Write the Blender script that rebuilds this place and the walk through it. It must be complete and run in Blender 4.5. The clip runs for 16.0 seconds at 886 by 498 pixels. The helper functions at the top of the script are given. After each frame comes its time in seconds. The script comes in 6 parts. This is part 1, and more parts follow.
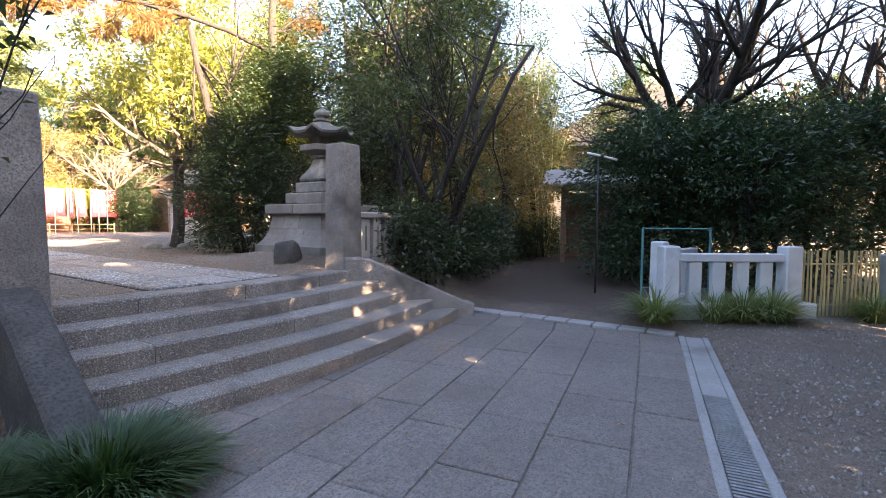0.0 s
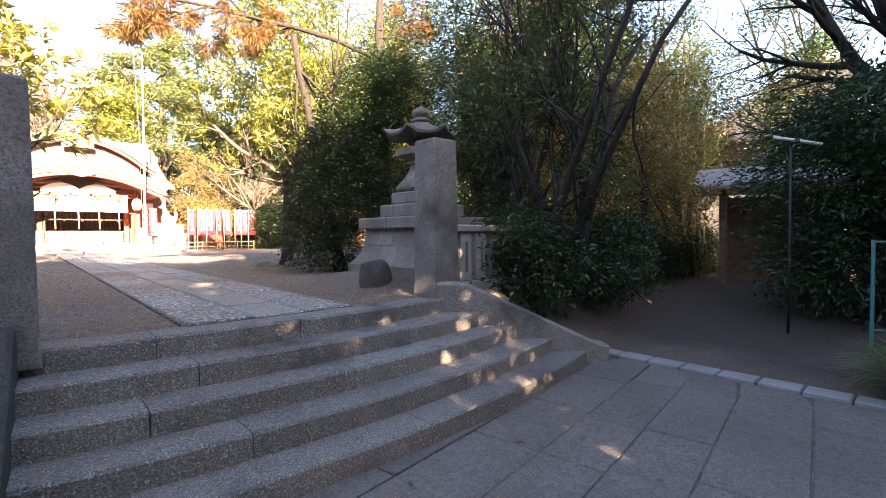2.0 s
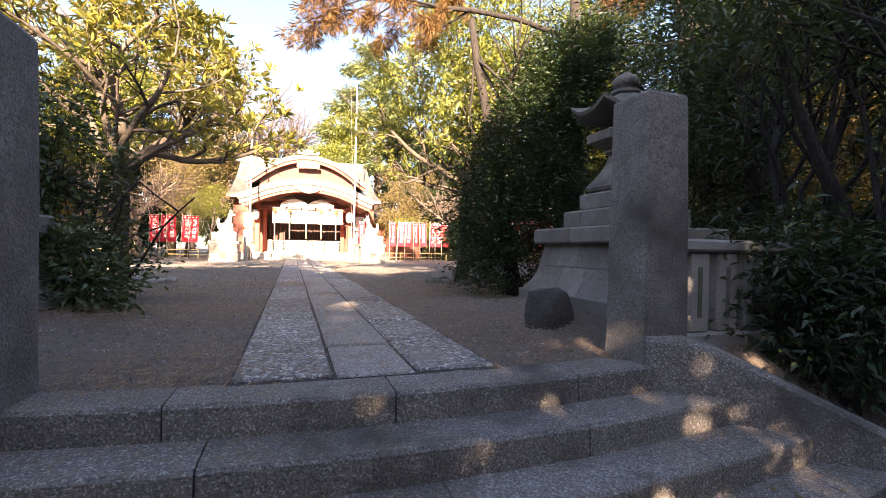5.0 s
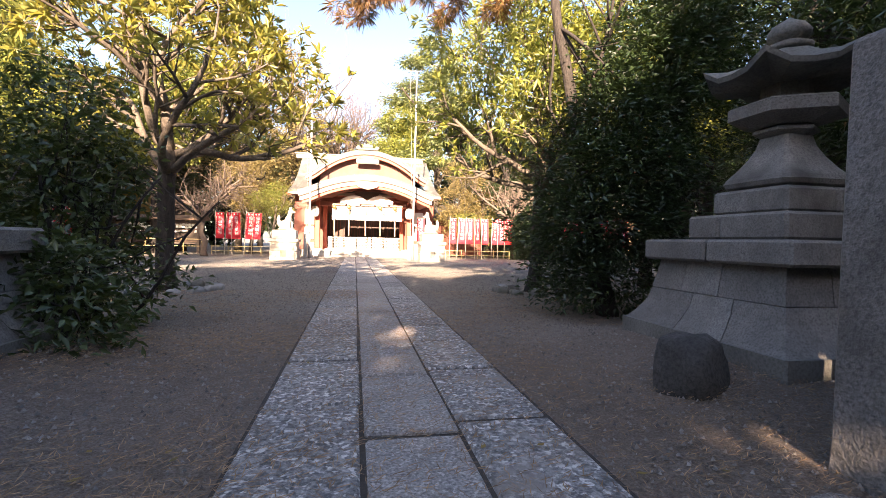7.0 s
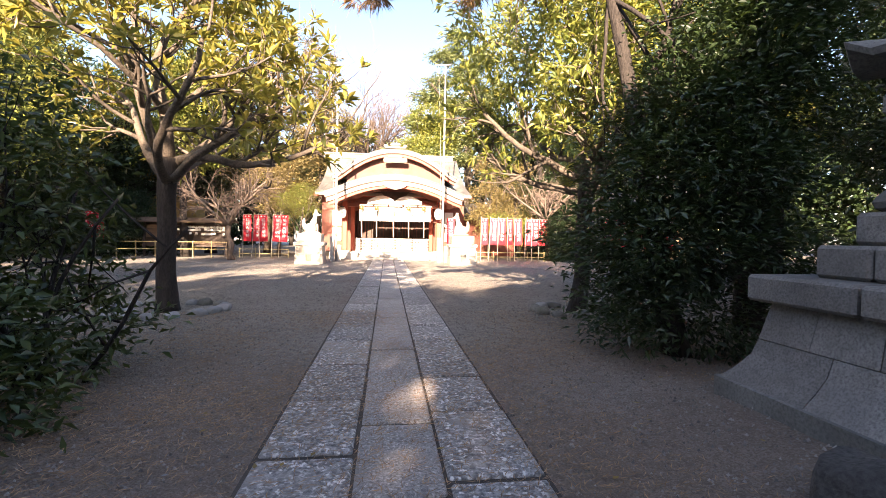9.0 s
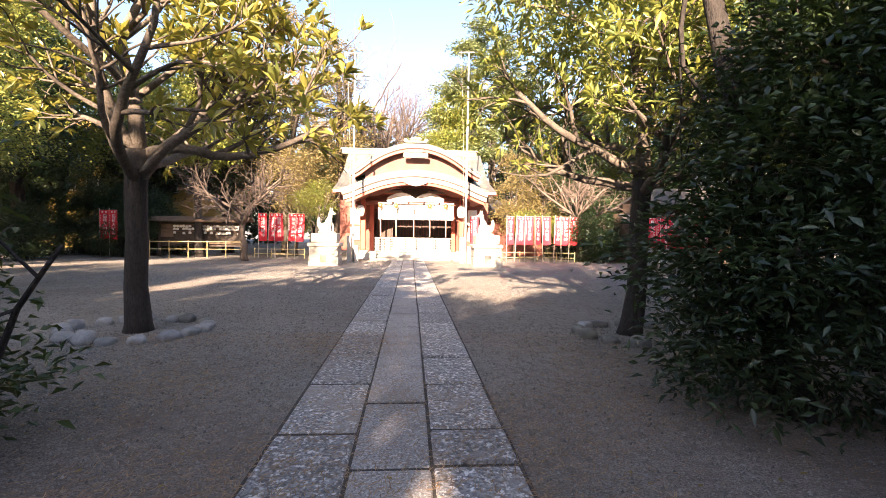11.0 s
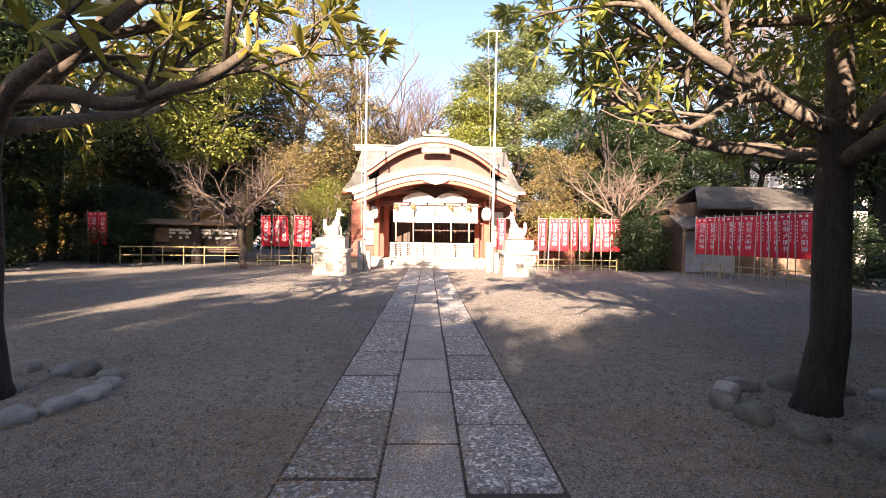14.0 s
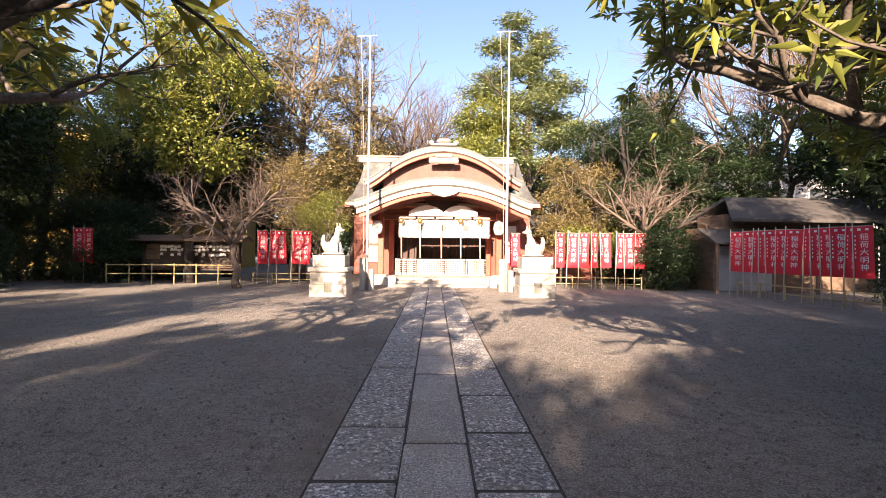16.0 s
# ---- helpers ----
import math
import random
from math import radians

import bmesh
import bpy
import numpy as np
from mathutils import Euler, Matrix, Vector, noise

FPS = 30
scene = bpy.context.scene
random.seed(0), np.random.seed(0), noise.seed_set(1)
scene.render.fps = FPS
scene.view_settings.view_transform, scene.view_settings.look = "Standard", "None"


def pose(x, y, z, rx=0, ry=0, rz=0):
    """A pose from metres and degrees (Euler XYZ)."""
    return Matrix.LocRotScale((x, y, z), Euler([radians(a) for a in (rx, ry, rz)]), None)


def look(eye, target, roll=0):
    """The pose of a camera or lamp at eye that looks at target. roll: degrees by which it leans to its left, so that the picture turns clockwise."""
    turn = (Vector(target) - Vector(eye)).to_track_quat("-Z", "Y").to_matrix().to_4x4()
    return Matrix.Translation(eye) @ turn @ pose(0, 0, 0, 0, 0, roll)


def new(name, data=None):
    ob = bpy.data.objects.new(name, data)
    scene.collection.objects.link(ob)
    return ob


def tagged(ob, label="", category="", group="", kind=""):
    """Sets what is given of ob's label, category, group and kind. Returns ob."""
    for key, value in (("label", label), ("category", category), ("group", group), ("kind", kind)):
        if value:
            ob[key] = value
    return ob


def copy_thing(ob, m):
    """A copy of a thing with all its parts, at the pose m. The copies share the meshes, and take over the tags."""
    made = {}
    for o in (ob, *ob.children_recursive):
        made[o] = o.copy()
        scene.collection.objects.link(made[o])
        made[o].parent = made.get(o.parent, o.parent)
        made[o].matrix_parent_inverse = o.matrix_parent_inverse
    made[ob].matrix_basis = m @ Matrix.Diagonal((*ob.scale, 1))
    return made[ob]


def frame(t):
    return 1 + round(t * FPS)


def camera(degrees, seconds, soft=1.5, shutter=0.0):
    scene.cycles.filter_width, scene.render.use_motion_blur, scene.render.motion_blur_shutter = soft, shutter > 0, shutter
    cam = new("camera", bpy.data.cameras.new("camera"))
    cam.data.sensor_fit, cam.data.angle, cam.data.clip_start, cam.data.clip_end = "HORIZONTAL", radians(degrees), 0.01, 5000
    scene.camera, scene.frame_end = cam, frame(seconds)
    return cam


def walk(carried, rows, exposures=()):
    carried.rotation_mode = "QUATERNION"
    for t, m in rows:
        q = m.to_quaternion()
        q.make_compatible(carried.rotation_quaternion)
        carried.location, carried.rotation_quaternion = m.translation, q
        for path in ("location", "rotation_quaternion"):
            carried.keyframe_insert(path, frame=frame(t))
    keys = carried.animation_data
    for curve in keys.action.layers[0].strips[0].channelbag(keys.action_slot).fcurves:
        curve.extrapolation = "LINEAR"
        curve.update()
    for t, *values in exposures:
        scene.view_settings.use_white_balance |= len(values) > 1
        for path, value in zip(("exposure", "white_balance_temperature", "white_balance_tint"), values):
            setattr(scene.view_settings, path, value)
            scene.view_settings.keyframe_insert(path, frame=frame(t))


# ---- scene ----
cam = camera(87.4, 16.0, soft=0.7)
PATH = [
    (0, (-3.002, 1.535, 1.508), (-1.328, 2.623, 1.386), 0.3),
    (0.5, (-2.661, 1.717, 1.501), (-1.059, 2.91, 1.4), 0.1),
    (1, (-2.326, 1.954, 1.504), (-0.805, 3.249, 1.413), -0.1),
    (1.5, (-1.949, 2.158, 1.501), (-0.514, 3.55, 1.426), -0.2),
    (2, (-1.669, 2.378, 1.503), (-0.331, 3.864, 1.444), -0.4),
    (2.5, (-1.406, 2.59, 1.522), (-0.181, 4.171, 1.475), -0.3),
    (3, (-1.141, 2.784, 1.523), (-0.026, 4.444, 1.5), 0.4),
    (3.5, (-0.957, 3.0, 1.519), (0.035, 4.736, 1.511), 0.5),
    (4, (-0.804, 3.235, 1.539), (0.051, 5.044, 1.538), 0.9),
    (4.5, (-0.601, 3.514, 1.539), (0.127, 5.377, 1.541), 1.2),
    (5, (-0.462, 3.816, 1.525), (0.157, 5.718, 1.524), 1.1),
    (7.5, (-0.222, 5.328, 1.815), (0.118, 7.298, 1.779), 1.4),
    (8, (-0.157, 5.584, 1.898), (0.153, 7.559, 1.860), 1.4),
    (8.5, (-0.131, 5.826, 1.960), (0.149, 7.806, 1.913), 1.1),
    (9, (-0.065, 6.072, 2.018), (0.175, 8.056, 1.964), 0.9),
    (11.5, (0.114, 7.863, 2.140), (0.239, 9.858, 2.070), 0.8),
    (12, (0.099, 8.349, 2.116), (0.211, 10.345, 2.050), 0.8),
    (12.5, (0.084, 8.784, 2.104), (0.188, 10.78, 2.042), 0.9),
    (13, (0.046, 9.212, 2.100), (0.137, 11.209, 2.043), 0.8),
    (13.5, (0.035, 9.622, 2.100), (0.112, 11.62, 2.047), 0.8),
    (14, (0.027, 9.986, 2.110), (0.093, 11.984, 2.061), 0.8),
    (14.5, (-0.012, 10.341, 2.130), (0.043, 12.34, 2.087), 0.7),
    (15, (0.006, 10.728, 2.156), (0.054, 12.728, 2.127), 0.7),
    (15.5, (0.017, 11.083, 2.199), (0.059, 13.082, 2.188), 0.6),
    (16, (-0.01, 11.472, 2.220), (0.025, 13.471, 2.229), 0.6),
]
walk(cam, [(t, look(eye, target, roll)) for t, eye, target, roll in PATH],
     [(0.0, 4.2, 6900, 22), (2.5, 3.46, 6700, 22), (5.0, 3.0, 6600, 22), (8.5, 2.9, 6400, 21), (12.5, 2.78, 6280, 22), (16.0, 2.22, 6180, 23)])

# ---- world, sun, exposure ----
SUN_AZ, SUN_EL = 12.0, 21.0          # degrees: light travels towards +y, turned to +x; height above the horizon
world = bpy.data.worlds.new("sky")
scene.world = world
world.use_nodes = True
wn = world.node_tree.nodes
sky = wn.new("ShaderNodeTexSky")
sky.sky_type, sky.sun_disc = "NISHITA", False
sky.sun_elevation = radians(SUN_EL)
sky.sun_rotation = radians(180 + SUN_AZ)
sky.air_density, sky.dust_density, sky.ozone_density = 1.0, 1.5, 1.0
wn["Background"].inputs["Strength"].default_value = 0.067
world.node_tree.links.new(sky.outputs["Color"], wn["Background"].inputs["Color"])
sun_data = bpy.data.lights.new("sun", "SUN")
sun_data.energy, sun_data.angle, sun_data.color = 5.0, radians(0.55), (1.0, 0.78, 0.53)
sun = new("sun", sun_data)
ray = Vector((math.sin(radians(SUN_AZ)) * math.cos(radians(SUN_EL)), math.cos(radians(SUN_AZ)) * math.cos(radians(SUN_EL)), -math.sin(radians(SUN_EL))))
sun.matrix_world = look((-5, -30, 20), Vector((-5, -30, 20)) + ray)

# ---- materials ----


def surf(name, c1, c2, scale=3.0, rough=0.8, bump=0.3, fine=40.0, metal=0.0, c3=None, patch=0.35, grain=0.25, dist=0.01, isl=0.0, rnd=0.0, stretch=None, fleck=None, mid=None, soil_shade=False):
    """A weathered surface: two colours mixed by broad noise, fine grain, optional stains c3, relief."""
    m = bpy.data.materials.new(name)
    m.use_nodes = True
    n, l = m.node_tree.nodes, m.node_tree.links
    b = n["Principled BSDF"]
    geo = n.new("ShaderNodeNewGeometry")
    vec = geo.outputs["Position"]
    if stretch:
        mp = n.new("ShaderNodeMapping")
        mp.inputs["Scale"].default_value = stretch
        l.new(vec, mp.inputs["Vector"])
        vec = mp.outputs["Vector"]

    def noise_tex(s, d, r=0.6):
        t = n.new("ShaderNodeTexNoise")
        t.inputs["Scale"].default_value, t.inputs["Detail"].default_value, t.inputs["Roughness"].default_value = s, d, r
        l.new(vec, t.inputs["Vector"])
        return t.outputs["Fac"]

    def ramp(fac, lo, hi):
        r = n.new("ShaderNodeMapRange")
        r.inputs["From Min"].default_value, r.inputs["From Max"].default_value = lo, hi
        l.new(fac, r.inputs["Value"])
        return r.outputs["Result"]

    def mix(fac, a, c):
        x = n.new("ShaderNodeMix")
        x.data_type = "RGBA"
        for sock, val in ((x.inputs[0], fac), (x.inputs[6], a), (x.inputs[7], c)):
            if isinstance(val, (tuple, list)):
                sock.default_value = (*val, 1)
            elif isinstance(val, float):
                sock.default_value = val
            else:
                l.new(val, sock)
        return x.outputs[2]

    broad, tiny = noise_tex(scale, 5), noise_tex(fine, 3)
    col = mix(ramp(broad, 0.5 - patch / 2, 0.5 + patch / 2), c1, c2)
    dark = tuple(v * 0.45 for v in c1)
    g = n.new("ShaderNodeMath")
    g.operation = "MULTIPLY"
    g.inputs[1].default_value = grain * 2
    l.new(ramp(tiny, 0.42, 0.75), g.inputs[0])
    col = mix(g.outputs[0], col, dark)
    if mid:
        size, deep, tint = mid
        lump = noise_tex(size, 4, 0.7)
        k = n.new("ShaderNodeMath")
        k.operation = "MULTIPLY"
        k.inputs[1].default_value = deep
        l.new(ramp(lump, 0.45, 0.68), k.inputs[0])
        col = mix(k.outputs[0], col, tint)
    if fleck:
        col = mix(ramp(noise_tex(fine * 0.8, 2, 0.5), 0.56, 0.66), col, fleck)
    if c3:
        st = noise_tex(scale * 0.37, 4, 0.7)
        col = mix(ramp(st, 0.54, 0.68), col, c3)
    if soil_shade:
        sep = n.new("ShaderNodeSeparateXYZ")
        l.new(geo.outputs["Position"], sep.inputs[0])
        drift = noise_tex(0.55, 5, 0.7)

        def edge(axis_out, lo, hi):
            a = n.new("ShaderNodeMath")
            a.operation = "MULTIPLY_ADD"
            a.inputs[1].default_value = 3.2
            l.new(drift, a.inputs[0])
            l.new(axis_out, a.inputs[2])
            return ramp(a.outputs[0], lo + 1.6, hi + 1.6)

        def times(a, c):
            p = n.new("ShaderNodeMath")
            p.operation = "MULTIPLY"
            for sock, val in ((p.inputs[0], a), (p.inputs[1], c)):
                if isinstance(val, float):
                    sock.default_value = val
                else:
                    l.new(val, sock)
            return p.outputs[0]

        # browner earth towards low y
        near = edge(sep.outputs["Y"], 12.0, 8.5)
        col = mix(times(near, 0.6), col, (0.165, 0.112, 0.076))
        # the trees' shade over the lane, painted into the ground colour
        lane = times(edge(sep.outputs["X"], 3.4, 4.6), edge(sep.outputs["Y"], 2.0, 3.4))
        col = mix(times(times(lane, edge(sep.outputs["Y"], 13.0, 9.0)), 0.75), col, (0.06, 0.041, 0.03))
    if isl or rnd:
        if isl:
            src = geo.outputs["Random Per Island"]
        else:
            src = n.new("ShaderNodeObjectInfo").outputs["Random"]
        hs = n.new("ShaderNodeHueSaturation")
        mr = n.new("ShaderNodeMapRange")
        amp = isl or rnd
        mr.inputs["To Min"].default_value, mr.inputs["To Max"].default_value = 1 - amp, 1 + amp
        l.new(src, mr.inputs["Value"])
        l.new(mr.outputs["Result"], hs.inputs["Value"])
        l.new(col, hs.inputs["Color"])
        col = hs.outputs["Color"]
    l.new(col, b.inputs["Base Color"])
    b.inputs["Roughness"].default_value, b.inputs["Metallic"].default_value = rough, metal
    if bump:
        add = n.new("ShaderNodeMath")
        add.operation = "MULTIPLY_ADD"
        add.inputs[1].default_value = 0.5
        l.new(tiny, add.inputs[0])
        l.new(lump if mid else broad, add.inputs[2])
        bp = n.new("ShaderNodeBump")
        bp.inputs["Strength"].default_value, bp.inputs["Distance"].default_value = bump, dist
        l.new(add.outputs[0], bp.inputs["Height"])
        l.new(bp.outputs["Normal"], b.inputs["Normal"])
    return m


def two_level(name, c1, c2):
    """Stone chips: every chip its own shade."""
    return surf(name, c1, c2, 9, 0.9, 0.3, 80, isl=0.5)


def leaf_mat(name, c1, c2, rough=0.45, trans=0.35, tint=(0.5, 0.55, 0.08)):
    """Leaves: each differs in colour, lets some light through."""
    m = bpy.data.materials.new(name)
    m.use_nodes = True
    n, l = m.node_tree.nodes, m.node_tree.links
    b, out = n["Principled BSDF"], n["Material Output"]
    geo = n.new("ShaderNodeNewGeometry")
    mx = n.new("ShaderNodeMix")
    mx.data_type = "RGBA"
    mx.inputs[6].default_value, mx.inputs[7].default_value = (*c1, 1), (*c2, 1)
    l.new(geo.outputs["Random Per Island"], mx.inputs[0])
    l.new(mx.outputs[2], b.inputs["Base Color"])
    b.inputs["Roughness"].default_value = rough
    tr = n.new("ShaderNodeBsdfTranslucent")
    tm = n.new("ShaderNodeMix")
    tm.data_type, tm.blend_type = "RGBA", "MULTIPLY"
    tm.inputs[0].default_value = 0.0
    tm.inputs[6].default_value = (*tint, 1)
    l.new(mx.outputs[2], tm.inputs[7])
    l.new(tm.outputs[2], tr.inputs["Color"])
    ms = n.new("ShaderNodeMixShader")
    ms.inputs[0].default_value = trans
    l.new(b.outputs[0], ms.inputs[1])
    l.new(tr.outputs[0], ms.inputs[2])
    l.new(ms.outputs[0], out.inputs["Surface"])
    return m


M_DIRT = surf("packed_earth", (0.29, 0.26, 0.218), (0.40, 0.362, 0.308), 0.9, 0.95, 1.0, 80, c3=(0.215, 0.175, 0.135), grain=0.8, dist=0.06, mid=(12, 0.8, (0.12, 0.102, 0.083)), fleck=(0.41, 0.37, 0.31), soil_shade=True)
M_SLAB = surf("pecked_granite", (0.36, 0.35, 0.33), (0.50, 0.485, 0.455), 5, 0.75, 1.0, 42, c3=(0.30, 0.27, 0.235), grain=0.85, dist=0.035, rnd=0.16, fleck=(0.76, 0.745, 0.705), mid=(26, 0.95, (0.085, 0.082, 0.076)))
M_SLABMID = surf("fine_pecked_granite", (0.35, 0.33, 0.30), (0.47, 0.443, 0.41), 4, 0.8, 0.9, 70, c3=(0.29, 0.256, 0.218), grain=0.65, dist=0.02, rnd=0.14, fleck=(0.56, 0.535, 0.50), mid=(45, 0.65, (0.15, 0.138, 0.123)))
M_STEP = surf("worn_granite_step", (0.225, 0.205, 0.182), (0.335, 0.307, 0.273), 2.2, 0.85, 1.0, 95, c3=(0.09, 0.082, 0.071), grain=0.65, dist=0.02, rnd=0.12, fleck=(0.44, 0.42, 0.385), mid=(40, 0.45, (0.085, 0.077, 0.069)))
M_PAVE = surf("dark_paving_stone", (0.172, 0.148, 0.128), (0.232, 0.203, 0.178), 1.1, 0.75, 0.9, 55, c3=(0.14, 0.11, 0.09), grain=0.5, rnd=0.10, dist=0.015, mid=(14, 0.45, (0.085, 0.073, 0.064)))
M_STONE = surf("grey_granite", (0.27, 0.265, 0.25), (0.37, 0.36, 0.335), 2.2, 0.85, 0.6, 70, c3=(0.15, 0.145, 0.13), grain=0.3)
M_DKSTONE = surf("mossy_dark_stone", (0.13, 0.125, 0.11), (0.22, 0.215, 0.19), 2.5, 0.9, 0.8, 50, c3=(0.09, 0.1, 0.06), grain=0.35)
M_LANT = surf("weathered_lantern_stone", (0.185, 0.172, 0.152), (0.285, 0.268, 0.24), 2.0, 0.85, 0.8, 70, c3=(0.085, 0.08, 0.07), grain=0.45, rnd=0.18, mid=(11, 0.4, (0.11, 0.102, 0.09)))
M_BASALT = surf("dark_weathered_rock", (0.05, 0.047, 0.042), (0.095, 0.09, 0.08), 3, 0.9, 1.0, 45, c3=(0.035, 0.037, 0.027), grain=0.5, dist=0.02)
M_PILLAR = surf("stained_pillar_granite", (0.17, 0.158, 0.142), (0.30, 0.28, 0.252), 1.8, 0.85, 0.9, 60, c3=(0.07, 0.065, 0.055), grain=0.5, dist=0.02, mid=(7, 0.5, (0.10, 0.092, 0.078)))
M_DUST = surf("joint_dust", (0.135, 0.112, 0.09), (0.21, 0.18, 0.15), 5, 0.95, 0.8, 60, c3=(0.07, 0.058, 0.047), mid=(9, 0.8, (0.06, 0.05, 0.04)))
M_SOIL = surf("dark_joint_soil", (0.045, 0.038, 0.03), (0.075, 0.062, 0.05), 8, 0.95, 0.6, 60)
M_CHIP = two_level("gravel_chips", (0.17, 0.15, 0.125), (0.29, 0.265, 0.23))
M_ROCK = surf("river_stone", (0.22, 0.22, 0.215), (0.34, 0.335, 0.32), 4, 0.8, 0.8, 60, c3=(0.15, 0.145, 0.13), rnd=0.25)
M_WSTONE = surf("pale_granite", (0.52, 0.54, 0.55), (0.62, 0.64, 0.65), 3, 0.8, 0.3, 90, c3=(0.42, 0.43, 0.42), grain=0.2)
M_SHRSTONE = surf("sunlit_granite", (0.36, 0.335, 0.29), (0.46, 0.43, 0.375), 2.5, 0.85, 0.5, 60, c3=(0.28, 0.26, 0.22), grain=0.3)
M_CONC = surf("channel_concrete", (0.25, 0.245, 0.235), (0.33, 0.32, 0.31), 2, 0.9, 0.4, 60, c3=(0.17, 0.16, 0.15))
M_STEEL = surf("grating_steel", (0.22, 0.22, 0.22), (0.32, 0.32, 0.32), 6, 0.5, 0.2, 80, metal=0.7)
M_BAMBOO = surf("dry_bamboo", (0.42, 0.33, 0.14), (0.55, 0.45, 0.22), 3, 0.6, 0.2, 40, rnd=0.15, stretch=(6, 6, 1))
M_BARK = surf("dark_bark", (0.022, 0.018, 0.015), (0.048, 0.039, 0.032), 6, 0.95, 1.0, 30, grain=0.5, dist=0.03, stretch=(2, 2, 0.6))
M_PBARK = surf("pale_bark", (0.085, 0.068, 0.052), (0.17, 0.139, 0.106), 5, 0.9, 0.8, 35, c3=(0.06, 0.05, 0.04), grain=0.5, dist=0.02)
M_TWIG = surf("bare_twig", (0.105, 0.078, 0.06), (0.175, 0.132, 0.10), 4, 0.9, 0.3, 40)
M_GABLE = surf("reddish_gable_board", (0.155, 0.068, 0.05), (0.215, 0.10, 0.075), 2, 0.7, 0.2, 50, c3=(0.12, 0.055, 0.042))
M_RED = surf("vermilion_paint", (0.36, 0.07, 0.035), (0.45, 0.10, 0.05), 2, 0.55, 0.15, 50, c3=(0.28, 0.07, 0.04))
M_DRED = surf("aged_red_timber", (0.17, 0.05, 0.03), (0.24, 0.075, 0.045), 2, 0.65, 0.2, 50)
M_WOOD = surf("weathered_timber", (0.16, 0.10, 0.065), (0.24, 0.16, 0.10), 3, 0.8, 0.4, 50, c3=(0.10, 0.07, 0.05), stretch=(1, 1, 5))
M_DWOOD = surf("dark_timber", (0.055, 0.038, 0.028), (0.09, 0.065, 0.05), 3, 0.7, 0.3, 50)
M_ROOF = surf("copper_shingle", (0.085, 0.083, 0.076), (0.13, 0.127, 0.115), 2.5, 0.6, 0.4, 45, c3=(0.15, 0.19, 0.165))
M_TILE = surf("grey_roof_sheet", (0.052, 0.048, 0.045), (0.088, 0.081, 0.075), 2, 0.7, 0.4, 40, c3=(0.10, 0.09, 0.08))
M_PLASTER = surf("white_plaster", (0.72, 0.70, 0.64), (0.8, 0.78, 0.73), 2, 0.85, 0.1, 60, grain=0.06)
M_TRIM = surf("pale_roof_trim", (0.27, 0.243, 0.20), (0.37, 0.337, 0.282), 2, 0.7, 0.3, 40, grain=0.25, c3=(0.20, 0.175, 0.14))
M_CLOTH = surf("white_curtain_cloth", (0.75, 0.73, 0.70), (0.82, 0.80, 0.77), 3, 0.9, 0.15, 200, grain=0.04)
M_FLAG = surf("red_banner_cloth", (0.60, 0.02, 0.035), (0.70, 0.035, 0.05), 2.5, 0.75, 0.25, 120, grain=0.1, dist=0.02, isl=0.12)
M_INK = surf("white_lettering", (0.74, 0.70, 0.68), (0.80, 0.77, 0.75), 4, 0.8, 0.0, 90, grain=0.04)
M_POLE = surf("pale_flag_pole", (0.52, 0.47, 0.36), (0.62, 0.57, 0.46), 4, 0.5, 0.1, 40)
M_MAST = surf("galvanised_mast", (0.55, 0.56, 0.57), (0.64, 0.65, 0.66), 3, 0.4, 0.1, 60, metal=0.5)
M_GLASS = surf("dim_window", (0.035, 0.04, 0.045), (0.06, 0.065, 0.07), 1, 0.12, 0.0, 20)
M_YELLOW = surf("ochre_wall", (0.36, 0.24, 0.06), (0.44, 0.30, 0.08), 0.8, 0.85, 0.2, 30, c3=(0.28, 0.19, 0.05))
M_GREY = surf("grey_render", (0.30, 0.30, 0.29), (0.38, 0.37, 0.36), 1, 0.85, 0.2, 40)
M_SHUT = surf("shutter_metal", (0.50, 0.52, 0.54), (0.58, 0.60, 0.62), 2, 0.5, 0.1, 40)
M_GREEN = surf("verdigris_copper", (0.10, 0.24, 0.19), (0.16, 0.32, 0.26), 3, 0.7, 0.3, 40)
M_TEAL = surf("teal_painted_steel", (0.06, 0.22, 0.22), (0.10, 0.28, 0.27), 5, 0.5, 0.1, 60)
M_BLACK = surf("black_iron", (0.02, 0.02, 0.022), (0.04, 0.04, 0.042), 4, 0.5, 0.1, 60)
M_ROPE = surf("bell_rope", (0.55, 0.38, 0.28), (0.68, 0.52, 0.42), 10, 0.9, 0.4, 90)
M_BRASS = surf("dull_brass", (0.35, 0.24, 0.09), (0.48, 0.34, 0.14), 6, 0.4, 0.2, 60, metal=0.8)
M_NEEDLE = surf("fallen_needles", (0.30, 0.18, 0.09), (0.42, 0.28, 0.15), 5, 0.9, 0.0, 50, isl=0.4)
L_MAG = leaf_mat("magnolia_leaf", (0.075, 0.10, 0.026), (0.29, 0.255, 0.055), 0.34, 0.34, (0.44, 0.40, 0.06))
L_YEL = leaf_mat("sunny_yellow_green_leaf", (0.085, 0.125, 0.026), (0.28, 0.27, 0.05), 0.45, 0.3, (0.38, 0.42, 0.10))
L_DARK = leaf_mat("dark_evergreen_leaf", (0.010, 0.022, 0.009), (0.040, 0.068, 0.024), 0.42, 0.15, (0.11, 0.17, 0.03))
L_MID = leaf_mat("camellia_leaf", (0.022, 0.042, 0.017), (0.078, 0.110, 0.038), 0.34, 0.18, (0.17, 0.22, 0.04))
